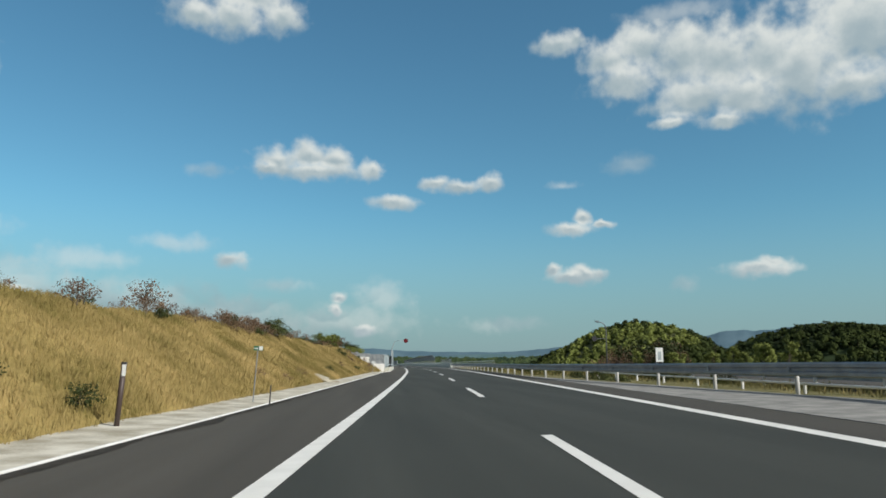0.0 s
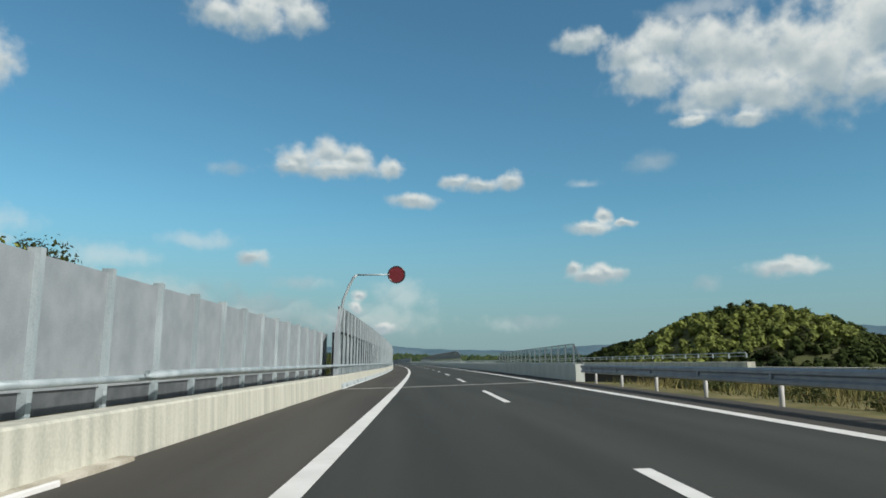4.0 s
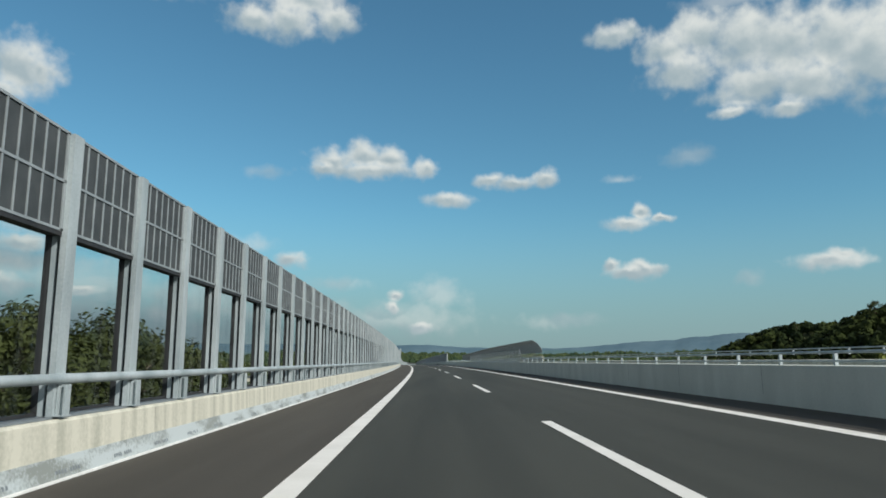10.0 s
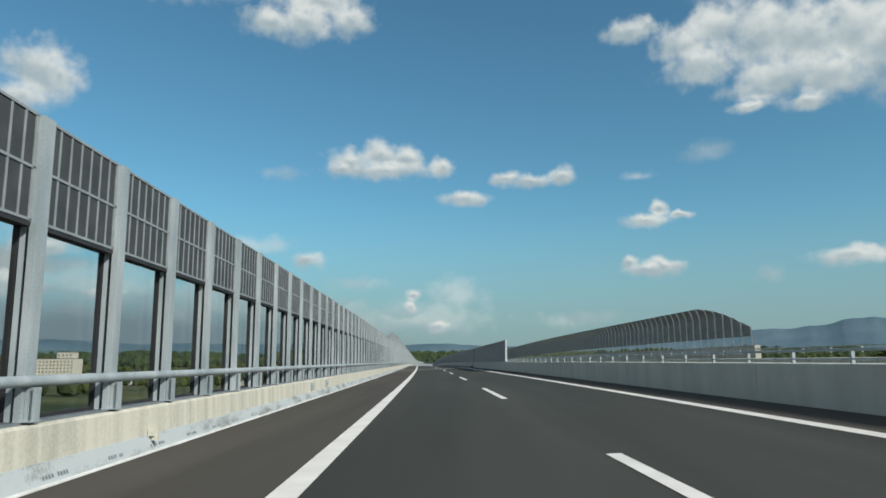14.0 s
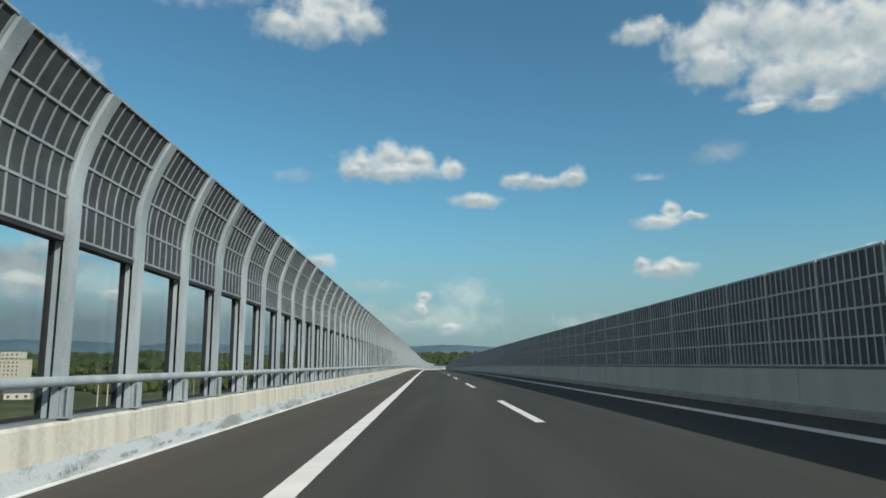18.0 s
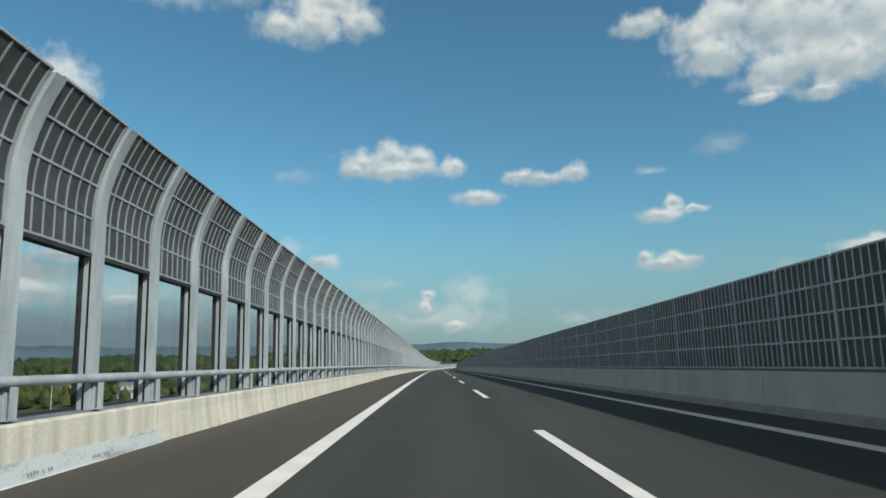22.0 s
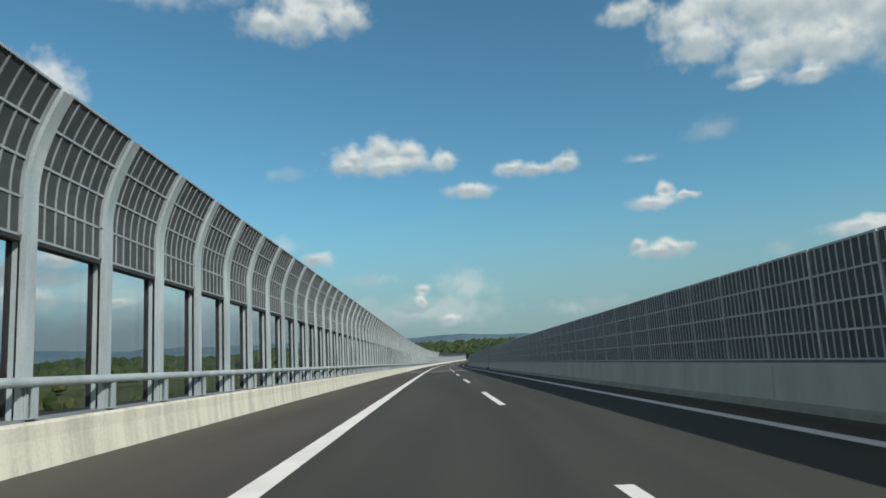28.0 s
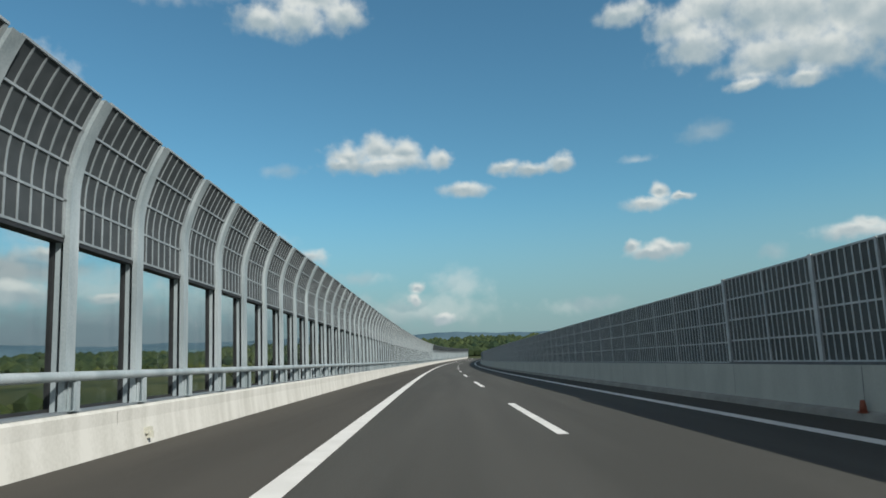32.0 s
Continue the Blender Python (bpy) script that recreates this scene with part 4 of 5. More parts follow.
thing("parapet", "pale concrete outer parapet of the opposite carriageway", "parapet", kind="structure", data=b.mesh("opposite_outer_parapet", CONCRETE))
low_rail(137.5, 560, 17.0, "low steel rail on the parapet of the opposite carriageway")
flip = Matrix.Scale(-1, 4, Vector((1, 0, 0)))
O_Z = [1.35, 2.2] + CURVE_Z[1:]
o_panel = panel_strip(O_Z, lean, None, SHEET_HAZED)
o_post = lofted([(lean(z) - 0.045, z) for z in [0.4, 2.9] + CURVE_Z[1:]], "post", SHEET_HAZED, 0.07, 0.06)
o_grille = grille(O_Z, (1.37, BOW_TOP), lean, count=1)
ob = thing("noise_barrier", "grey curved noise barrier on the outer side of the opposite carriageway", "noise barrier")
for i in range(110):
    s = 427.0 + 2.0 * i
    m = stand(s, 31.5, 0.8) @ flip
    tops = {0: (2.2, 2.7), 1: (2.7, 3.3), 2: (3.3, 3.8), 3: (3.8, 4.2), 4: (4.2, 4.5), 5: (4.5, BOW_TOP)}.get(i)
    child("post", o_post if not tops else lofted([(lean(z) - 0.045, z) for z in (0.4, min(tops[0], BOW), tops[0])], "post", SHEET_HAZED, 0.07, 0.06), ob, m)
    zs = O_Z
    child("panel", o_panel if not tops else panel_strip(zs, lean, tops, SHEET_HAZED), ob, m)
    child("grille", o_grille if not tops else grille(zs, (1.37,), lean, tops, 1), ob, m)

# ---------------------------------------------------------------- land
# the wooded knoll: centre, radii and height of its humps
HUMPS = [(136, 350, 48, 64, 31.5), (166, 450, 55, 68, 31.0), (166, 535, 50, 52, 26.5), (238, 345, 62, 80, 32.0), (345, 330, 80, 90, 37.0)]


def mound(x, y):
    out = np.zeros_like(x)
    for hx, hy, rx, ry, top in HUMPS:
        out = np.maximum(out, top * np.exp(-(((x - hx) / rx) ** 2 + ((y - hy) / ry) ** 2) ** 1.25))
    return out


def land_height(x, y):
    i = np.argmin((ROAD_X[::4][:, None] - x[None]) ** 2 + (ROAD_Y[::4][:, None] - y[None]) ** 2, axis=0)
    s, h = ROAD_S[::4][i], ROAD_H[::4][i]
    side = (x - ROAD_X[::4][i]) * np.cos(h) - (y - ROAD_Y[::4][i]) * np.sin(h)
    up = np.clip((150 - s) / 40, 0, 1)
    up = up * up * (3 - 2 * up)
    base = ROAD_Z[::4][i] * (s < 1150)
    low = -13.0 + 1.5 * np.sin(x * 0.011 + 1) * np.sin(y * 0.008) * np.clip((np.abs(side) - 60) / 100, 0, 1)
    rise = np.clip((side - 6) / 40, 0, 1) * 1.2
    return base + low * (1 - up) + (-0.7 + rise) * up + mound(x, y)


def land(s, side):
    p = road(s, 0, 0)
    h = at(s, ROAD_H)
    x, y = p.x + side * math.cos(h), p.y - side * math.sin(h)
    return Vector((x, y, float(land_height(np.array([x]), np.array([y]))[0])))


ring = np.concatenate([np.linspace(0, 300, 70), np.linspace(306, 600, 50), np.geomspace(615, 4900, 40)])
turns = 220
cx, cy = ROAD_X[I_ZERO + 200], ROAD_Y[I_ZERO + 200]
angles = np.arange(turns) * 2 * math.pi / turns
gx = np.concatenate([[cx], (cx + ring[1:, None] * np.sin(angles)).ravel()])
gy = np.concatenate([[cy], (cy + ring[1:, None] * np.cos(angles)).ravel()])
gz = np.concatenate([land_height(gx[k:k + 4000], gy[k:k + 4000]) for k in range(0, len(gx), 4000)])
faces = [[0, 1 + (j + 1) % turns, 1 + j] for j in range(turns)]
for i in range(len(ring) - 2):
    for j in range(turns):
        p, q = 1 + i * turns + j, 1 + i * turns + (j + 1) % turns
        faces.append([p, q, q + turns, p + turns])
thing("ground", "green and brown valley floor of fields", "ground", kind="structure", data=mesh_of("ground", list(zip(gx, gy, gz)), faces, FIELD, smooth=True))


def ridge(name, label, distance, heights, a0, a1, mat, base=-20.0, seed=0, rough=1.0, n=700):
    """A long hill line seen across the valley, with a slope towards the road."""
    verts, faces = [], []
    for i in range(n + 1):
        u = i / n
        az = radians(a0 + (a1 - a0) * u)
        top = float(np.interp(u, np.linspace(0, 1, len(heights)), heights))
        top += rough * top * (0.16 * noise.noise(Vector((u * 30, seed, 0))) + 0.06 * noise.noise(Vector((u * 110, seed, 3))) + 0.012 * noise.noise(Vector((u * 400, seed, 5))))
        for d, h in ((0, base), (0.35, base + (top - base) * 0.6), (0.6, top), (1.2, base)):
            r = distance * (1 + 0.25 * d)
            verts.append((r * math.sin(az), 300 + r * math.cos(az), h))
    for i in range(n):
        for j in range(3):
            k = 4 * i + j
            faces.append([k, k + 4, k + 5, k + 1])
    thing(name, label, "hills", kind="structure", data=mesh_of(name, verts, faces, mat, smooth=True))


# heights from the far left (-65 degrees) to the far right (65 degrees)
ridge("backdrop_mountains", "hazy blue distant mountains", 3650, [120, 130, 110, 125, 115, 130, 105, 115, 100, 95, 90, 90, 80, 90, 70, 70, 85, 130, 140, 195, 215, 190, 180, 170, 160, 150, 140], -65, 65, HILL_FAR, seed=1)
ridge("backdrop_hills", "nearer hills tinted blue-green by painted haze", 2700, [40, 55, 38, 52, 40, 46, 36, 40, 26, 34, 30, 42, 30, 28, 36, 28, 40, 30, 44, 36], -65, 65, HILL_BLUE, seed=9)

CLUMP = []
for k in range(6):
    bm = bmesh.new()
    bmesh.ops.create_icosphere(bm, subdivisions=1, radius=1.0)
    rnd = random.Random(40 + k)
    CLUMP.append(([v.co * rnd.uniform(0.86, 1.12) for v in bm.verts], [[v.index for v in f.verts] for f in bm.faces]))
    bm.free()


LEAFY = []
for k in range(6):
    vs, fs = [v * 0.8 for v in CLUMP[k][0]], [list(f) for f in CLUMP[k][1]]
    rnd = random.Random(80 + k)
    for i in range(50):
        d = Vector((rnd.gauss(0, 1), rnd.gauss(0, 1), rnd.gauss(0.3, 1))).normalized()
        n = (d + Vector((rnd.uniform(-0.6, 0.6), rnd.uniform(-0.6, 0.6), rnd.uniform(-0.2, 0.8)))).normalized()
        u = n.orthogonal().normalized()
        w = n.cross(u)
        a, q = rnd.uniform(0, 6.28), rnd.uniform(0.22, 0.42)
        u, w = u * math.cos(a) + w * math.sin(a), w * math.cos(a) - u * math.sin(a)
        c = d * (0.88 + 0.14 * noise.noise(d * 2.0 + Vector((k, 0, 0))) + rnd.uniform(-0.08, 0.1))
        j = len(vs)
        vs += [c - u * q, c - w * q * 0.6, c + u * q, c + w * q * 0.6]
        fs.append([j, j + 1, j + 2, j + 3])
    LEAFY.append((vs, fs))


def clumps(name, label, spots, mat, category="woods", kinds=CLUMP):
    """Far woods: many small uneven crowns in one mesh."""
    verts, faces = [], []
    for i, (p, w, h) in enumerate(spots):
        vs, fs = kinds[i % 6]
        k = len(verts)
        a = i * 2.4
        ca, sa = math.cos(a), math.sin(a)
        verts += [(p[0] + (v.x * ca - v.y * sa) * w, p[1] + (v.x * sa + v.y * ca) * w, p[2] + h * 0.45 + v.z * h * 0.6) for v in vs]
        faces += [[k + q for q in f] for f in fs]
    thing(name, label, category, kind="stuff", data=mesh_of(name, verts, faces, mat))


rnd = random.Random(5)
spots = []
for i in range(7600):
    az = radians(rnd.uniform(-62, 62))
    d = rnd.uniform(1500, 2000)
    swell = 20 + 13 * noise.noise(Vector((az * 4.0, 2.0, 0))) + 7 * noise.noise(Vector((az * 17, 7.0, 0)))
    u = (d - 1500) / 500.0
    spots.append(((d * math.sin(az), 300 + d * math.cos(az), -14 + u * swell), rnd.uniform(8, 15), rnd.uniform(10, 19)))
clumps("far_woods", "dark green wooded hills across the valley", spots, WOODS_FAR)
spots = []
for i in range(2600):
    s, side = rnd.uniform(150, 1900), -rnd.uniform(110, 900)
    if noise.noise(Vector((s * 0.006, side * 0.009, 1.5))) < 0.08:
        continue
    p = land(min(s, 1200), side)
    p.y += max(0, s - 1200)
    spots.append((tuple(p), rnd.uniform(3, 6), rnd.uniform(5, 10)))
clumps("valley_trees", "hedgerows and copses scattered over the valley", spots, WOODS)
spots = []
for i in range(1500):
    s, side = rnd.uniform(420, 1900), rnd.uniform(60, 700)
    if noise.noise(Vector((s * 0.006, side * 0.008, 4.5))) < 0.05:
        continue
    p = land(min(s, 1200), side)
    if s < 720 and side < 500:
        continue
    p.y += max(0, s - 1200)
    spots.append((tuple(p), rnd.uniform(3, 6), rnd.uniform(5, 9)))
clumps("valley_trees", "hedgerows and copses on the median side of the valley", spots, WOODS)

def on_knoll(rng, least):
    """A random place on the knoll and the height of the hump there."""
    while True:
        x, y = rng.uniform(70, 360), rng.uniform(240, 620)
        h = float(mound(np.array([x]), np.array([y]))[0])
        if h > least and x > 72:
            return Vector((x, y, float(land_height(np.array([x]), np.array([y]))[0]))), h


# pale bamboo marks the sunlit face; elsewhere shade is painted by the darker leaf
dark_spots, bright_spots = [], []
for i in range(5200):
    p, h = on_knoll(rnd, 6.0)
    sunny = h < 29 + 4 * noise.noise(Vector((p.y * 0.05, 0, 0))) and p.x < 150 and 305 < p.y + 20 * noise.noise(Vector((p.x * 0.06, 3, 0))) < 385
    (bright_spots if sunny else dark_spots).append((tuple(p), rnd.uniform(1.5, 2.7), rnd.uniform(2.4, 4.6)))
clumps("knoll_woods", "dense crowns covering the wooded knoll, coloured dark as its shaded side", dark_spots, KNOLL, kinds=LEAFY)
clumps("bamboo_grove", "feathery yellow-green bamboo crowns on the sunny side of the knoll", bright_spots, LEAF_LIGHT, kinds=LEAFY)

# plain girders and piers that carry the two decks
for x0, x1, top, name in ((-3.2, 8.7, -0.45, "girder"), (17.3, 31.2, -1.6, "girder")):
    b = Build().sweep([(x0 + 1.5, top), (x1 - 1.5, top), (x1 - 3.0, top - 2.0), (x0 + 3.0, top - 2.0)], BRIDGE, END, 8)
    thing("girder", "plain grey concrete girder under the viaduct deck", "girder", "viaduct girders", kind="structure", data=b.mesh("girder", CONCRETE))
    for i in range(20):
        q = stand(165 + 50 * i, (x0 + x1) / 2, top - 1.9)
        thing("pier", "plain grey concrete pier of the viaduct", "pier", "viaduct piers", data=Build().box(-2.2, 2.2, -1.2, 1.2, -14.0, 0.0).mesh("pier", CONCRETE)).matrix_world = q

# ---------------------------------------------------------------- trees with leaves
def tree_meshes(seed, height, spread, leaves, leaf):
    rnd = random.Random(seed)
    b = Build()
    b.tube([(0, 0, -0.5), (0.1, 0.05, height * 0.3), (0.0, 0.1, height * 0.6), (0.05, 0, height * 0.85)], [height * 0.03, height * 0.024, height * 0.015, 0.02], 6)
    tips = []
    for i in range(11):
        z = height * rnd.uniform(0.3, 0.85)
        a = rnd.uniform(0, 6.28)
        r = spread * rnd.uniform(0.4, 0.95) * (1.15 - abs(z / height - 0.5))
        tip = Vector((math.cos(a) * r, math.sin(a) * r, min(height, z + height * rnd.uniform(0.05, 0.2))))
        b.tube([(0, 0, z - height * 0.08), tuple(tip * 0.6 + Vector((0, 0, z * 0.4))), tuple(tip)], [height * 0.012, height * 0.007, 0.01], 4, caps=False)
        tips.append((tip, spread * rnd.uniform(0.3, 0.5)))
    tips.append((Vector((0, 0, height * 0.92)), spread * 0.4))
    verts, faces = [], []
    for i in range(leaves):
        tip, r = tips[rnd.randrange(len(tips))]
        d = Vector((rnd.gauss(0, 1), rnd.gauss(0, 1), rnd.gauss(0, 0.75))).normalized() * r * rnd.uniform(0.55, 1.05)
        n = (d.normalized() + Vector((rnd.uniform(-0.7, 0.7), rnd.uniform(-0.7, 0.7), rnd.uniform(-0.2, 0.9)))).normalized()
        u = n.orthogonal().normalized()
        w = n.cross(u)
        a = rnd.uniform(0, 6.28)
        u, w = u * math.cos(a) + w * math.sin(a), w * math.cos(a) - u * math.sin(a)
        c, q = tip + d, leaf * rnd.uniform(0.6, 1.3)
        k = len(verts)
        verts += [c - u * q, c - w * q * 0.55 + n * q * 0.12, c + u * q, c + w * q * 0.55 + n * q * 0.12]
        faces.append([k, k + 1, k + 2, k + 3])
    return b.mesh("trunk", BARK), mesh_of("crown", verts, faces, LEAF)


TREES = [tree_meshes(3 + k, 9.0 + k % 3, 3.6 + 0.4 * (k % 2), 1500, 0.34) for k in range(5)]
NEAR_TREES = [tree_meshes(13 + k, 12.0, 4.6, 5200, 0.2) for k in range(3)]
BAMBOO = [tree_meshes(30 + k, 7.0, 2.4, 1300, 0.26) for k in range(3)]
for _, me in BAMBOO:
    me.materials.clear()
    me.materials.append(LEAF_LIGHT)
DRY_SHRUBS = [tree_meshes(70 + k, 1.2, 0.8, 330, 0.05) for k in range(3)]
for _, me in DRY_SHRUBS:
    me.materials.clear()
    me.materials.append(LEAF_DRY)
SHRUBS = [tree_meshes(50 + k, 1.1, 0.85, 700, 0.07) for k in range(4)]
rnd = random.Random(11)


def plant(kinds, name, label, group, p, scale, spin):
    trunk, crown = kinds
    ob = thing(name, label, "tree" if name == "tree" else "shrub", group)
    ob.matrix_world = Matrix.Translation(p) @ Matrix.Rotation(spin, 4, "Z") @ Matrix.Diagonal((scale, scale, scale * rnd.uniform(0.85, 1.15), 1))
    for part_name, me in (("trunk", trunk), ("crown", crown)):
        o = new(part_name, me)
        o.parent = ob
    return ob


# trees standing out of the knoll's canopy
for i in range(170):
    p, h = on_knoll(rnd, 9.0)
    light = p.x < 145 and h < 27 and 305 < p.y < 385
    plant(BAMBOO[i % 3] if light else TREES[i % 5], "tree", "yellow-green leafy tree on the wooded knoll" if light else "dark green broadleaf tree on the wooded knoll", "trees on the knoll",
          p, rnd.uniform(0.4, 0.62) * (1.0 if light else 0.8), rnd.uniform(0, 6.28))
# trees close under the bridge
for s, side, k in ((258, -24, 1.75), (266, -30, 1.9), (275, -26, 1.8), (285, -34, 1.9), (293, -27, 1.75), (300, -31, 1.7), (250, -33, 1.6), (244, -38, 1.55), (311, -38, 1.7), (282, -22, 1.6)):
    plant(NEAR_TREES[int(s) % 3], "tree", "leafy green tree rising beside the viaduct", "trees beside the viaduct", land(295 + (s - 244) * 0.85, side), k * 0.74, s)
# bushes on the grass bank and along the median
SCRUB_TOP = [tree_meshes(94 + k, 1.3, 0.85, 600, 0.07) for k in range(2)]
for _, me in SCRUB_TOP:
    me.materials.clear()
    me.materials.append(LEAF_LIGHT)
for i in range(90):
    s = rnd.uniform(8, 112)
    x = -rnd.uniform(10.4, 12.5)
    plant(DRY_SHRUBS[i % 3] if i % 5 < 4 else SHRUBS[i % 4], "shrub", "scrubby green and brown shrub on top of the grass bank", "shrubs on the bank", road(s, x, bank(s, x) - 0.1), rnd.uniform(0.35, 0.8), rnd.uniform(0, 6))
for s, x, k in ((96, -11.0, 1.7), (107, -8.5, 1.5), (110, -9.5, 1.8), (113, -8.0, 1.7), (116, -9.0, 1.9), (119, -8.0, 1.7), (112, -11.0, 1.9), (122, -9.0, 1.6), (105, -11.8, 1.9), (109, -12.5, 1.9), (100, -11.5, 1.9), (103, -10.5, 1.6), (88, -11.5, 1.7)):
    plant((SCRUB_TOP if int(s) % 2 else SHRUBS)[int(s) % 2], "shrub", "dense green shrub on top of the grass bank", "shrubs on the bank", road(s, x, bank(s, x) - 0.1), k * (0.62 if s > 104 else 0.36), s)
for s, x, k in ((17.5, -9.9, 1.0), (24.0, -10.2, 0.9), (25.2, -10.6, 0.75), (30.5, -10.4, 1.1), (33, -11.2, 1.0), (38, -10.6, 0.8), (51, -10.6, 1.0), (53, -11.2, 0.9), (68, -10.8, 0.9), (78, -10.8, 0.8)):
    plant(DRY_SHRUBS[int(s) % 3], "shrub", "thin dark withered bush on top of the grass bank", "shrubs on the bank", road(s, x, bank(s, x) - 0.1), k, s)
for i in range(16):
    s, x = 45.5 + 0.95 * i, -10.3 - 0.5 * (i % 4)
    plant(DRY_SHRUBS[i % 3], "shrub", "tall reddish-brown withered bush on top of the grass bank", "shrubs on the bank", road(s, x, bank(s, x) - 0.1), 0.7 + 0.11 * (i * 5 % 4), i)
for s, x, k in ((59.5, -10.4, 1.25), (61.2, -10.7, 1.35)):
    plant(SHRUBS[int(s) % 4], "shrub", "dense green bush among the dry ones on the bank", "shrubs on the bank", road(s, x, bank(s, x) - 0.1), k, s)
for s, x, k in ((12.6, -6.4, 0.5), (14.8, -5.5, 0.45), (9.5, -7.4, 0.55), (33, -6.0, 0.4), (37.5, -5.6, 0.45), (43, -5.8, 0.5), (58, -5.9, 0.45), (71, -6.3, 0.5), (84, -5.8, 0.45)):
    plant(DRY_SHRUBS[int(s) % 3] if int(s) % 2 else SHRUBS[int(s) % 4], "shrub", "small weed standing in the dry grass of the bank", "shrubs on the bank", road(s, x, bank(s, x) - 0.05), k, s)
for i in range(26):
    s, x = rnd.uniform(94, 108.5), -rnd.uniform(4.4, 9.5)
    kind = SHRUBS[i % 4] if i % 5 == 0 else DRY_SHRUBS[i % 3]
    plant(kind, "shrub", "rough green and brown weed on the lower bank", "shrubs on the bank", road(s, x, bank(s, x) - 0.1), rnd.uniform(0.3, 0.62), rnd.uniform(0, 6))
SCRUB = [tree_meshes(90 + k, 1.5, 0.8, 620, 0.07) for k in range(2)]
for _, me in SCRUB:
    me.materials.clear()
    me.materials.append(LEAF_LIGHT)
for i in range(13):
    s, x = rnd.uniform(104, 114), -rnd.uniform(10.0, 13.5)
    plant(DRY_SHRUBS[i % 3] if i % 3 == 0 else SCRUB[i % 2], "shrub", "tall straggling green bush behind the wall on the bank", "shrubs on the bank", road(s, x, bank(s, x) - 0.1), rnd.uniform(0.7, 1.3), rnd.uniform(0, 6))
for i in range(80):
    s = rnd.uniform(30, 136)
    x = rnd.uniform(10.2, 15.8)
    plant(SHRUBS[i % 4], "shrub", "low yellow-green bush in the planted median", "median bushes", road(s, x, -0.5), rnd.uniform(0.45, 0.85), rnd.uniform(0, 6))
for i in range(34):
    s = rnd.uniform(98, 130)
    x = rnd.uniform(32, 41)
    plant(DRY_SHRUBS[i % 3] if i % 3 else SHRUBS[i % 4], "shrub", "tall brown and green brush beyond the opposite carriageway", "bushes beyond the road", land(s, x), rnd.uniform(1.8, 3.4), rnd.uniform(0, 6))
for i in range(24):
    s = rnd.uniform(60, 150)
    x = rnd.uniform(31, 45)
    plant(BAMBOO[i % 3], "shrub", "tall bush beyond the opposite carriageway", "bushes beyond the road", land(s, x), rnd.uniform(0.25, 0.5), rnd.uniform(0, 6))

# ---------------------------------------------------------------- grass bank
verts, faces = [], []
xs = [-3.9 - 0.42 * i for i in range(22)] + [-14, -18, -25, -40]
ss = [-40 + 1.0 * i for i in range(170)]
for s in ss:
    for x in xs:
        verts.append(road(s, x, bank(s, x)))
for i in range(len(ss) - 1):
    for j in range(len(xs) - 1):
        k = i * len(xs) + j
        faces.append([k, k + 1, k + len(xs) + 1, k + len(xs)])
thing("grass_bank", "steep bank of dry golden grass beside the road", "grass bank", kind="structure", data=mesh_of("grass_bank", verts, faces, GRASS_DRY, smooth=True))
b = strip(lambda s: [(-2.6 + kerb_shift(s), -0.3), (-2.6 + kerb_shift(s), 0.09), (-2.75 + kerb_shift(s), 0.1), (-5.3 - 0.15 * math.sin(s * 0.7), 0.22), (-5.3, -0.3)], -40, 113, 1.0)
b2 = strip(lambda s: [(-2.55 + kerb_shift(s), -0.2), (-2.55 + kerb_shift(s), 0.085), (-2.56 + kerb_shift(s), 0.1), (-2.598 + kerb_shift(s), 0.1), (-2.598 + kerb_shift(s), -0.2)], -40, 111, 1.0)
thing("kerb", "thin white concrete kerb edge beside the shoulder", "kerb", kind="structure", data=b2.mesh("edge_kerb", WHITE))
thing("verge", "pale concrete verge strip at the foot of the bank", "verge", kind="structure", data=b.mesh("verge", VERGE))


# dirt washed onto the shoulder's edge
DIRT = material("shoulder_dirt", (0.028, 0.026, 0.022), (0.052, 0.047, 0.04), 0.95, scale=4, fine=60, bump=0.5, bump_size=0.006, coords="World", spec=0.15)
b = Build()
n = 0
for i in range(300):
    s = -30 + 0.45 * i
    if s > 108:
        break
    edge = -2.548 + kerb_shift(s)
    wide = max(0.0, 0.30 + 0.40 * noise.noise(Vector((s * 0.35, 4.0, 0))) + 0.12 * noise.noise(Vector((s * 1.9, 9.0, 0))))
    b.v += [road(s, edge, 0.066), road(s, edge + wide, 0.066 - 0.018 * wide)]
    if n:
        b.f.append([2 * n - 2, 2 * n - 1, 2 * n + 1, 2 * n])
        b.m.append(0)
    n += 1
thing("dirt_streak", "dark dirt along the outer edge of the shoulder", "dirt", kind="stuff", data=b.mesh("dirt_streak", DIRT))


def tufts(name, label, count, place, height, width, mat, seed):
    rng = np.random.default_rng(seed)
    verts, faces = [], []
    for i in range(count):
        p, k = place(rng)
        if p is None:
            continue
        for _ in range(4):
            a = rng.uniform(0, 6.28)
            d = Vector((math.cos(a), math.sin(a), 0))
            h = height * k * rng.uniform(0.6, 1.25)
            out = d * h * rng.uniform(0.05, 0.4)
            o = p + d * rng.uniform(0, 0.12)
            side = Vector((-d.y, d.x, 0)) * width
            n = len(verts)
            verts += [o - side, o + side, o + out * 0.45 + Vector((0, 0, h * 0.65)) + side * 0.6, o + out + Vector((0, 0, h))]
            faces += [[n, n + 1, n + 2], [n, n + 2, n + 3]]
    thing(name, label, "grass", kind="stuff", data=mesh_of(name, verts, faces, mat))


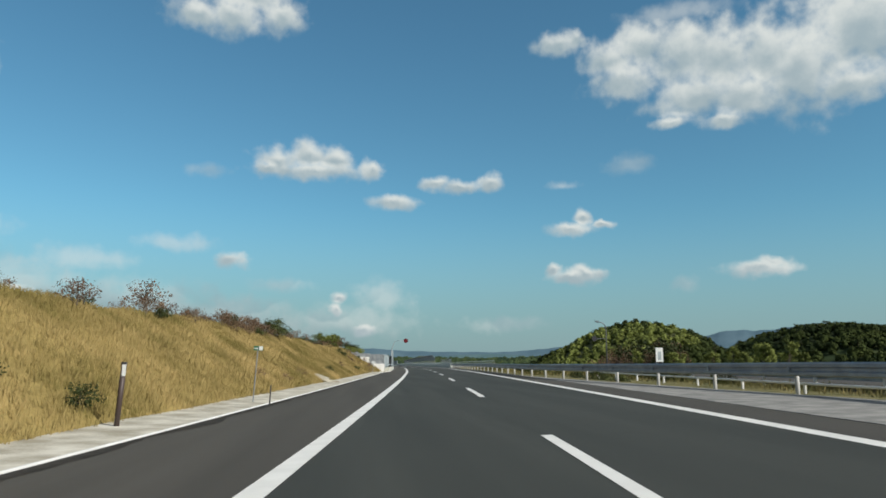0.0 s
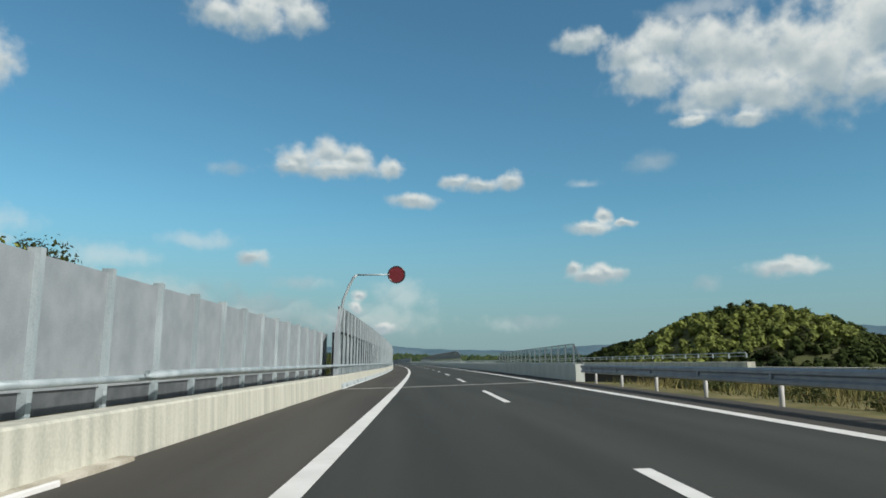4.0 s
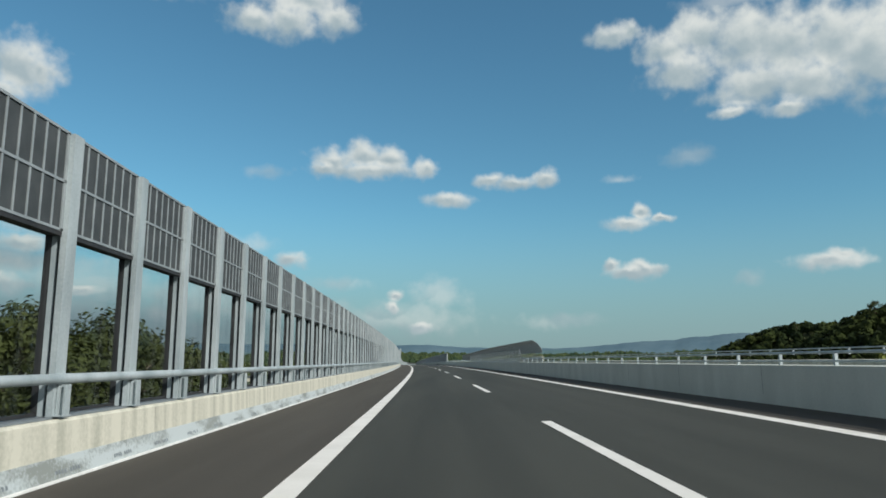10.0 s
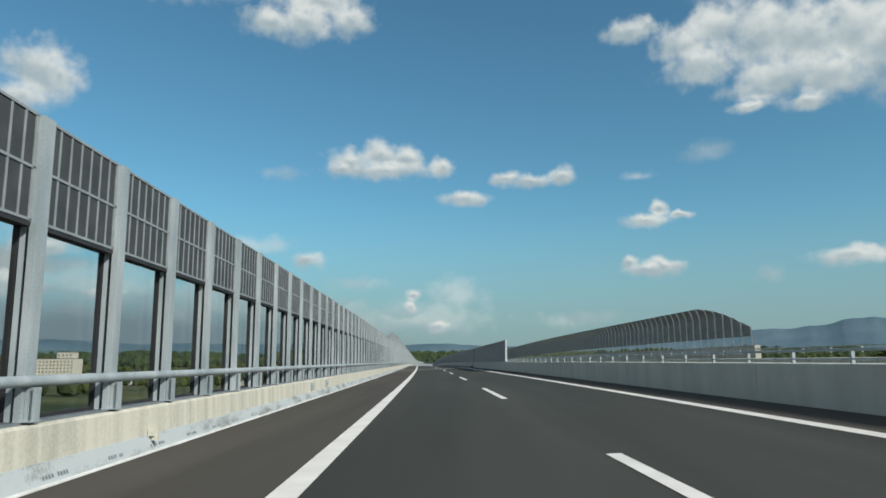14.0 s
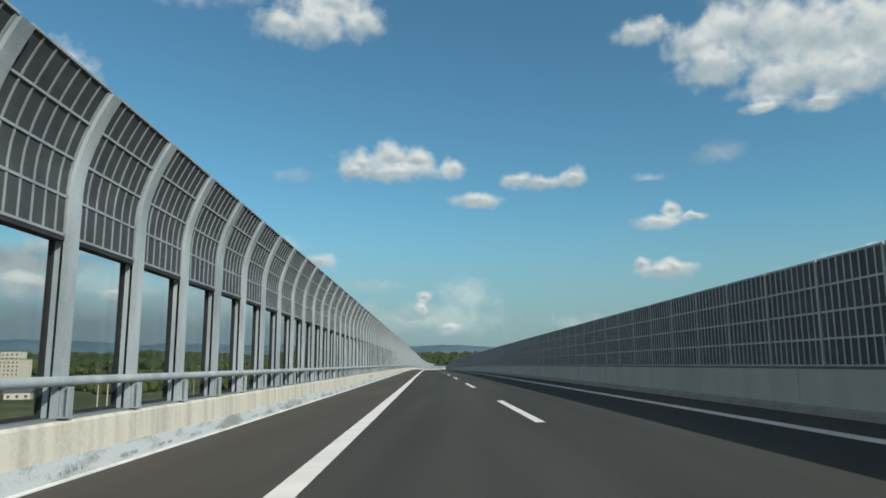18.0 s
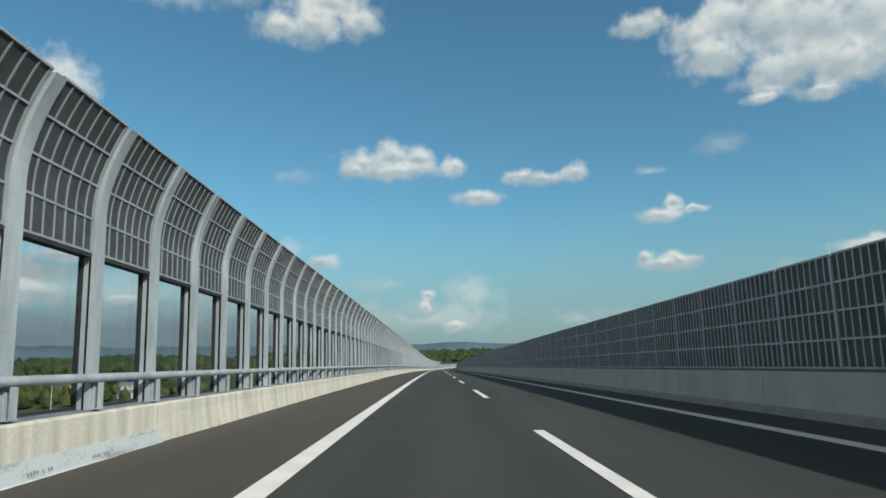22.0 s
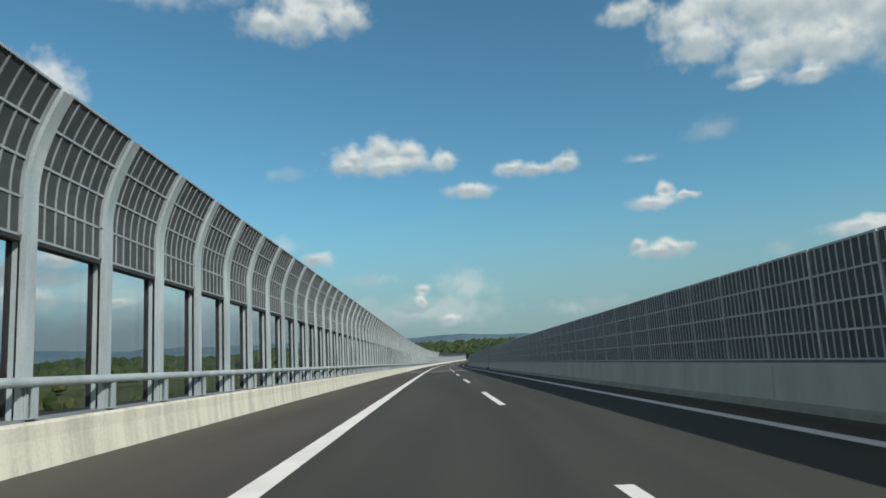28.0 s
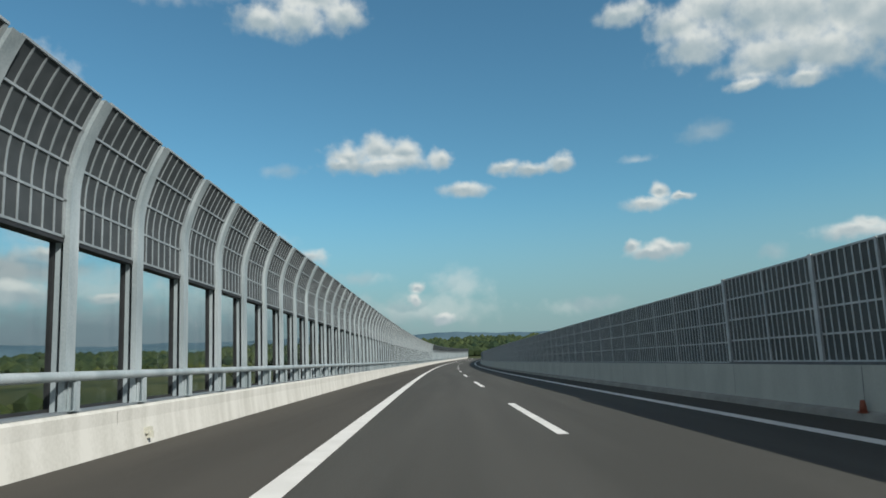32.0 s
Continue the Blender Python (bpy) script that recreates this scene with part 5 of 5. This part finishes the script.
def on_bank(rng):
    s = rng.uniform(-8, 110)
    x = -rng.uniform((4.75 if s < 99 else 4.2) + 0.35 * noise.noise(Vector((s * 0.6, 1.0, 0))), 12.6)
    return road(s, x, bank(s, x) - 0.05), 0.6 + 0.45 * abs(noise.noise(Vector((s * 0.25, x * 0.3, 2))))


tufts("dry_grass", "tall dry golden grass covering the bank", 70000, on_bank, 0.42, 0.007, GRASS_BLADE, 1)


def on_median(rng):
    s, x = rng.uniform(-5, 136), rng.uniform(9.6, 16.5)
    gravel = 9.6 + 2.6 * max(0.0, min(1.0, (45 - s) / 30))
    return (road(s, x, -0.5) if x > gravel else None), rng.uniform(0.5, 1.2) * (1.0 if s < 50 else 1.7)


tufts("median_grass", "rough grass and weeds in the median", 12000, on_median, 0.34, 0.009, MEDIAN_BLADE, 2)
b = strip(lambda s: [(8.3, -0.02), (9.7 + 1.9 * max(0.0, min(1.0, (48 - s) / 34)), -0.08), (16.6, -0.5), (16.6, -1.0), (8.3, -1.0)], -40, BRIDGE, 2.0)
thing("median_strip", "grassy median between the carriageways", "median", kind="structure", data=b.mesh("median_strip", MEDIAN))
b = strip(lambda s: [(8.28, 0.012), (8.3 + 2.9 * max(0.03, min(1.0, (52 - s) / 38)) ** 1.3, 0.0), (8.3 + 2.9 * max(0.03, min(1.0, (52 - s) / 38)) ** 1.3, -0.3), (8.28, -0.3)], -40, 100, 2.0)
thing("gravel_strip", "pale grey gravel strip between road and guard rail", "gravel", kind="structure", data=b.mesh("gravel_strip", GRAVEL))

# ---------------------------------------------------------------- guard rails
def guard_x(s):
    return 8.55 + 2.9 * max(0.0, min(1.0, (48 - s) / 32)) ** 1.5


WAVE = [(0.0, 0.0), (0.05, 0.03), (0.05, 0.10), (0.0, 0.14), (0.0, 0.20), (0.05, 0.24), (0.05, 0.31), (0.0, 0.35)]


def guard_rail(label, s0, s1, x_of, gap, face=-1, post_mat=None, low=0.0):
    ob = thing("guard_rail", label, "guard rail", "guard rails")
    profile = [(face * x, 0.42 + z - low) for x, z in WAVE] + [(face * x - face * 0.012, 0.42 + z - low) for x, z in WAVE[::-1]]
    child("beam", strip(lambda s: [(x_of(s) + x, z) for x, z in profile], s0, s1, 2.0).mesh("beam", RAIL), ob)
    post = Build().tube([(0, 0, -0.6), (0, 0, 0.7)], 0.057, 8).mesh("post", post_mat or POST_GREY, True)
    block = Build().box(-0.1, 0.0, -0.04, 0.04, 0.5, 0.68).mesh("bracket", RAIL)
    n = int((s1 - s0) / gap)
    for i in range(n + 1):
        s = s0 + gap * i
        child("post", post, ob, stand(s, x_of(s) - face * 0.14, -low))
        child("bracket", block, ob, stand(s, x_of(s) - face * 0.02, -low))


guard_rail("grey corrugated guard rail on pale posts along the median", -30.0, 136.0, guard_x, 4.0)
guard_rail("grey corrugated guard rail of the opposite carriageway", -30.0, 136.0, lambda s: 16.4, 4.0, 1, low=0.5)
guard_rail("grey guard rail beyond the opposite carriageway", -30.0, 136.0, lambda s: 30.2, 4.0, low=1.25)
ob = thing("pipe_rail", "thin white pipe rail on low posts in the median", "rail")
child("bar", Build().tube([road(-20 + 2 * i, 12.6, 0.1) for i in range(34)], 0.04, 6).mesh("bar", WHITE, True), ob)
for i in range(17):
    child("post", Build().tube([(0, 0, -0.6), (0, 0, 0.1)], 0.05, 6).mesh("post", WHITE), ob, stand(-20 + 4 * i, 12.6))

# ---------------------------------------------------------------- roadside things at the start
m = stand(14.5, -4.65)
ob = thing("delineator_post", "dark brown delineator post with reflectors on the verge", "post")
ob.matrix_world = m
stem = child("stem", Build().tube([(0.0, 0, 0.1), (0.07, 0, 1.42)], 0.055, 10).mesh("stem", BROWN, True), ob, m)
child("cap", Build().tube([(0.07, 0, 1.42), (0.072, 0, 1.46)], 0.06, 10).mesh("cap", SIGN_DARK), stem)
for z in (1.24, 1.35):
    child("reflector", Build().box(0.06, 0.13, -0.065, -0.045, z - 0.06, z + 0.06).mesh("reflector", SIGN_WHITE), stem)
child("footing", Build().box(-0.15, 0.2, -0.15, 0.15, 0.05, 0.14).mesh("footing", VERGE), ob, m)
m = stand(23.7, -4.1)
ob = thing("distance_post", "small green and white distance sign on a slim pole", "sign")
ob.matrix_world = m
child("pole", Build().tube([(0, 0, 0.05), (0.1, 0, 1.95)], 0.02, 8).mesh("pole", RAIL), ob, m)
plate = child("plate", Build().box(-0.04, 0.27, -0.012, 0.0, 1.83, 1.98).mesh("plate", SIGN_GREEN), ob, m)
child("field", Build().box(0.14, 0.26, -0.018, -0.013, 1.84, 1.97).mesh("field", SIGN_WHITE), plate)
child("bar", Build().box(-0.02, 0.1, -0.018, -0.013, 1.89, 1.92).mesh("bar", SIGN_WHITE), plate)
for s, x in ((23.3, -3.45),):
    ob = thing("marker_stake", "thin dark marker stake at the kerb", "stake", "kerb stakes", data=Build().tube([(0, 0, 0.0), (0.02, 0, 0.62)], 0.022, 6).mesh("marker_stake", SIGN_DARK))
    ob.matrix_world = stand(s, x, 0.05)
m = stand(48.0, -4.9, 0.22)
ob = thing("drain_chute", "pale concrete drain chute coming down the bank", "drain")
ob.matrix_world = m
slope = pose(0, 0, 0.05, 0, 18, 0)
for y0, y1 in ((-0.45, -0.3), (0.3, 0.45)):
    child("side_wall", Build().box(-0.8, 0.1, y0, y1, 0.0, 0.24, 0, slope).mesh("side_wall", VERGE), ob, m)
child("channel", Build().box(-1.4, 0.9, -0.3, 0.3, 0.0, 0.12, 0, pose(0, 0, 0.02, 0, 8, 0)).mesh("channel", VERGE), ob, m)
m = stand(89.9, -4.3)
ob = thing("distance_post", "white distance sign with blue figures on a thin pole", "sign")
ob.matrix_world = m
child("pole", Build().tube([(0, 0, 0.05), (0.1, 0, 1.45)], 0.022, 8).mesh("pole", STEEL), ob, m)
child("plate", Build().box(-0.14, 0.34, -0.02, 0, 1.4, 1.62).mesh("plate", SIGN_WHITE), ob, m)
lettering("49", 0.22, m @ pose(0.05, -0.024, 1.51, 90, 0, 0), ob, SIGN_BLUE)
child("bar", Build().box(0.2, 0.29, -0.025, -0.021, 1.44, 1.53).mesh("bar", SIGN_BLUE), ob, m)
ob = thing("cable_bracket", "small dark metal bracket on the verge", "bracket", data=Build().box(-0.25, 0.05, -0.02, 0.02, 0.0, 0.03).box(0.05, 0.09, -0.02, 0.02, 0.0, 0.22).box(0.05, 0.2, -0.02, 0.02, 0.18, 0.22).mesh("cable_bracket", SIGN_DARK))
ob.matrix_world = stand(90.1, -4.05, 0.12)

# sign on a cantilever pole at the bridge's start
m = stand(138.6, -3.2)
ob = thing("cantilever_sign", "round dark red sign on a curved steel arm over the shoulder", "sign")
ob.matrix_world = m
pts = [(0.15, 0, 0.6), (0.15, 0, 3.2), (0.3, 0, 4.4), (0.6, 0, 5.2), (0.78, 0, 5.55), (0.95, 0, 5.7), (2.6, 0, 5.74)]
child("pole", Build().tube(pts[:6], 0.07, 10).mesh("pole", STEEL, True), ob, m)
child("arm", Build().tube(pts[5:], 0.04, 8).mesh("arm", STEEL, True), ob, m)
disc = child("disc", Build().tube([(2.95, -0.03, 5.74), (2.95, 0.03, 5.74)], 0.42, 28).mesh("disc", SIGN_RED), ob, m, "dark red disc")
child("rim", Build().tube([(2.95 + 0.42 * math.cos(i * math.pi / 16), -0.02, 5.74 + 0.42 * math.sin(i * math.pi / 16)) for i in range(33)], 0.035, 6).mesh("rim", SIGN_DARK), disc)

# white board and mast beyond the opposite carriageway
p = road(87, 31.6, 0)
m = Matrix.Translation((p.x, p.y, 0.3)) @ Matrix.Rotation(-0.1, 4, "Z")
ob = thing("notice_board", "tall white notice board on two posts beyond the road", "sign")
ob.matrix_world = m
board = child("board", Build().box(-0.45, 0.45, -0.03, 0.03, 1.15, 2.9).mesh("board", SIGN_WHITE), ob, m)
child("bar", Build().box(-0.2, 0.2, -0.035, -0.031, 1.4, 2.4).mesh("bar", STEEL), board)
for x in (-0.35, 0.35):
    child("post", Build().tube([(x, 0.06, -1.2), (x, 0.06, 2.8)], 0.04, 8).mesh("post", STEEL), ob, m)
p = road(100, 28.6, 0)
m = Matrix.Translation((p.x, p.y, 0))
ob = thing("mast", "slim grey mast with a small camera head", "mast")
ob.matrix_world = m
child("pole", Build().tube([(0, 0, -0.8), (0, 0, 6.0), (-0.1, 0, 6.55), (-0.4, 0, 6.95), (-0.8, 0, 7.1), (-1.25, 0, 7.1)], [0.09, 0.08, 0.075, 0.07, 0.06, 0.05], 10).mesh("pole", DARK_STEEL, True), ob, m)
child("head", Build().box(-1.6, -1.1, -0.15, 0.15, 7.15, 7.3).box(-1.35, -1.25, -0.05, 0.05, 7.05, 7.15).mesh("head", DARK_STEEL), ob, m)
child("bracket", Build().tube([(0, 0, 4.75), (-1.4, 0, 4.75)], 0.035, 6).mesh("bracket", DARK_STEEL), ob, m)
child("disc", Build().tube([(-1.75, -0.04, 4.75), (-1.75, 0.04, 4.75)], 0.36, 20).mesh("disc", SIGN_DARK), ob, m, "round dark disc on a side arm")

# ---------------------------------------------------------------- retaining wall and sheet wall before the bridge
def corrugated(x0, x1, z0, z1, pitch=0.2, depth=0.07):
    b = Build()
    n = int((x1 - x0) / (pitch / 4))
    for i in range(n + 1):
        y = depth if i % 4 in (1, 2) else 0.0
        x = x0 + (x1 - x0) * i / n
        b.v += [Vector((x, -y, z0)), Vector((x, -y, z1))]
    for i in range(n):
        b.f.append([2 * i, 2 * i + 2, 2 * i + 3, 2 * i + 1])
        b.m.append(0)
    return b


m = stand(109.6, -3.5)
ob = thing("retaining_wall", "stepped white concrete wall with grey corrugated sheets across the bank", "wall")
ob.matrix_world = m
turn = m @ pose(0, 0, 0, 0, 0, 2)
for x0, x1, z0, z1, z2 in ((-2.35, 0.0, -0.2, 1.3, 2.74), (-4.1, -2.35, 0.6, 2.32, 2.86), (-5.9, -4.1, 1.0, 2.5, 3.06), (-10.5, -5.9, 1.4, 3.12, 3.22)):
    child("wall_block", Build().box(x0, x1, -0.15, 0.2, z0, z1).mesh("wall_block", WHITE), ob, turn)
    child("sheet", corrugated(x0 + 0.05, x1 - 0.05, z1, z2).mesh("sheet", SHEET), ob, turn)
    child("post", Build().box(x1 - 0.1, x1 + 0.02, -0.12, 0.06, z1 - 0.3, z2 + 0.02).mesh("post", STEEL), ob, turn)
ob = thing("sheet_wall", "plain grey steel sheet wall between posts above the parapet", "noise wall")
s_post = Build().box(-0.14, 0.03, -0.06, 0.06, 0.5, 2.75).mesh("post", STEEL)
s_sheet = Build().box(-0.1, -0.04, 0.06, 1.96, 1.0, 2.68).mesh("sheet", SHEET)
s_slot = Build().box(-0.12, -0.08, 0.06, 1.96, 0.69, 1.0).mesh("slot", DARK_STEEL)
for i in range(14):
    m = stand(109.9 + 2.0 * i, -3.5)
    for part_name, me in (("post", s_post), ("sheet", s_sheet), ("slot", s_slot)):
        child(part_name, me, ob, m)
b = Build()
m = stand(135.9, XP)
pr = [(0.0, 2.68), (0.6, 2.75), (1.2, 3.0), (1.6, 3.35), (2.0, Z_TOP)]
for y, z in pr:
    b.v += [m @ Vector((0.0, y, 0.7)), m @ Vector((0.0, y, z)), m @ Vector((-0.1, y, z)), m @ Vector((-0.1, y, 0.7))]
for i in range(len(pr) - 1):
    for j in range(4):
        p, q = 4 * i + j, 4 * i + (j + 1) % 4
        b.f.append([p, q, q + 4, p + 4])
        b.m.append(0)
child("swept_end", b.mesh("swept_end", SHEET), ob)
s_rail = Build().tube([road(110.5 + 2 * i, XP - 0.1, 1.1) for i in range(14)], 0.05, 8).mesh("rail", STEEL, True)
child("rail", s_rail, ob)

# ---------------------------------------------------------------- houses in the valley
def house(p, w, d, h, roof_mat, wall_mat, spin, gable=True, label="white house with a dark roof in the valley"):
    ob = thing("house", label, "house", "houses in the valley")
    m = Matrix.Translation(p) @ Matrix.Rotation(spin, 4, "Z")
    ob.matrix_world = m
    child("wall", Build().box(-w / 2, w / 2, -d / 2, d / 2, -1, h).mesh("wall", wall_mat), ob, m)
    if gable:
        b = Build()
        o, r = 0.5, h + d * 0.28
        b.v = [Vector(v) for v in ((-w / 2 - o, -d / 2 - o, h), (w / 2 + o, -d / 2 - o, h), (w / 2 + o, d / 2 + o, h), (-w / 2 - o, d / 2 + o, h), (-w / 2 - o, 0, r), (w / 2 + o, 0, r))]
        b.f, b.m = [[0, 1, 5, 4], [2, 3, 4, 5], [0, 4, 3], [1, 2, 5], [0, 3, 2, 1]], [0] * 5
        child("roof", b.mesh("roof", roof_mat), ob, m)
    else:
        child("roof", Build().box(-w / 2 - 0.2, w / 2 + 0.2, -d / 2 - 0.2, d / 2 + 0.2, h, h + 0.5).mesh("roof", roof_mat), ob, m)
    k = 0
    for floor in range(max(1, int(h // 3))):
        for i in range(max(2, int(w // 3))):
            x = -w / 2 + (i + 0.5) * w / max(2, int(w // 3))
            for face in (-1,):
                y0, y1 = sorted((face * d / 2, face * (d / 2 + 0.05)))
                child("window", Build().box(x - 0.6, x + 0.6, y0, y1, 0.9 + 3 * floor, 2.2 + 3 * floor).mesh("window", SIGN_DARK), ob, m)
    return ob


ROOFS = [plain("roof_grey", (0.10, 0.105, 0.115), 0.6), plain("roof_blue", (0.12, 0.2, 0.27), 0.6), plain("roof_brown", (0.16, 0.10, 0.07), 0.7)]
CREAM = plain("cream_wall", (0.56, 0.53, 0.44), 0.8)
rnd = random.Random(21)
for s, side, w, d, h, gable in ((236, -150, 16, 10, 5, True), (222, -120, 26, 14, 5, False), (252, -95, 20, 12, 4.5, False), (330, -420, 30, 18, 18, False), (345, -400, 40, 16, 10, False),
                                (560, -300, 34, 16, 12, False), (575, -330, 18, 14, 18, False), (600, -260, 50, 20, 7, False), (640, -340, 24, 14, 8, False)):
    house(land(s, side), w, d, h, ROOFS[int(w) % 3], WHITE if int(w) % 4 else CREAM, rnd.uniform(-0.5, 0.5), gable, "pale multi-storey building in the valley" if h > 9 else "pale low building in the valley")
for x, y, w, d, h in ((-350, 1013, 34, 20, 16), (-344, 1016, 14, 12, 22)):
    house(Vector((x, y, -13)), w, d, h, ROOFS[0], CREAM, 0.1, False, "beige multi-storey building in the valley")
house(land(250, -50), 9, 12, 10.5, ROOFS[1], WHITE, 0.1, True, "pale house with a blue roof below the viaduct")
for i in range(34):
    s, side = rnd.uniform(330, 1180), -rnd.uniform(130, 420)
    house(land(s, side), rnd.uniform(9, 15), rnd.uniform(7, 10), rnd.choice((3.5, 6.0)), ROOFS[i % 3], (WHITE, CREAM)[i % 2], rnd.uniform(0, 3.1))
for i in range(16):
    s, side = 180 + 55 * i, -rnd.uniform(60, 130)
    p = land(s, side)
    ob = thing("utility_pole", "grey concrete utility pole with crossarm in the valley", "utility pole", "utility poles")
    m = Matrix.Translation(p)
    ob.matrix_world = m
    child("pole", Build().tube([(0, 0, -0.5), (0, 0, 12)], [0.18, 0.1], 8).mesh("pole", CONCRETE), ob, m)
    child("crossarm", Build().box(-0.9, 0.9, -0.05, 0.05, 11.0, 11.15).mesh("crossarm", DARK_STEEL), ob, m)
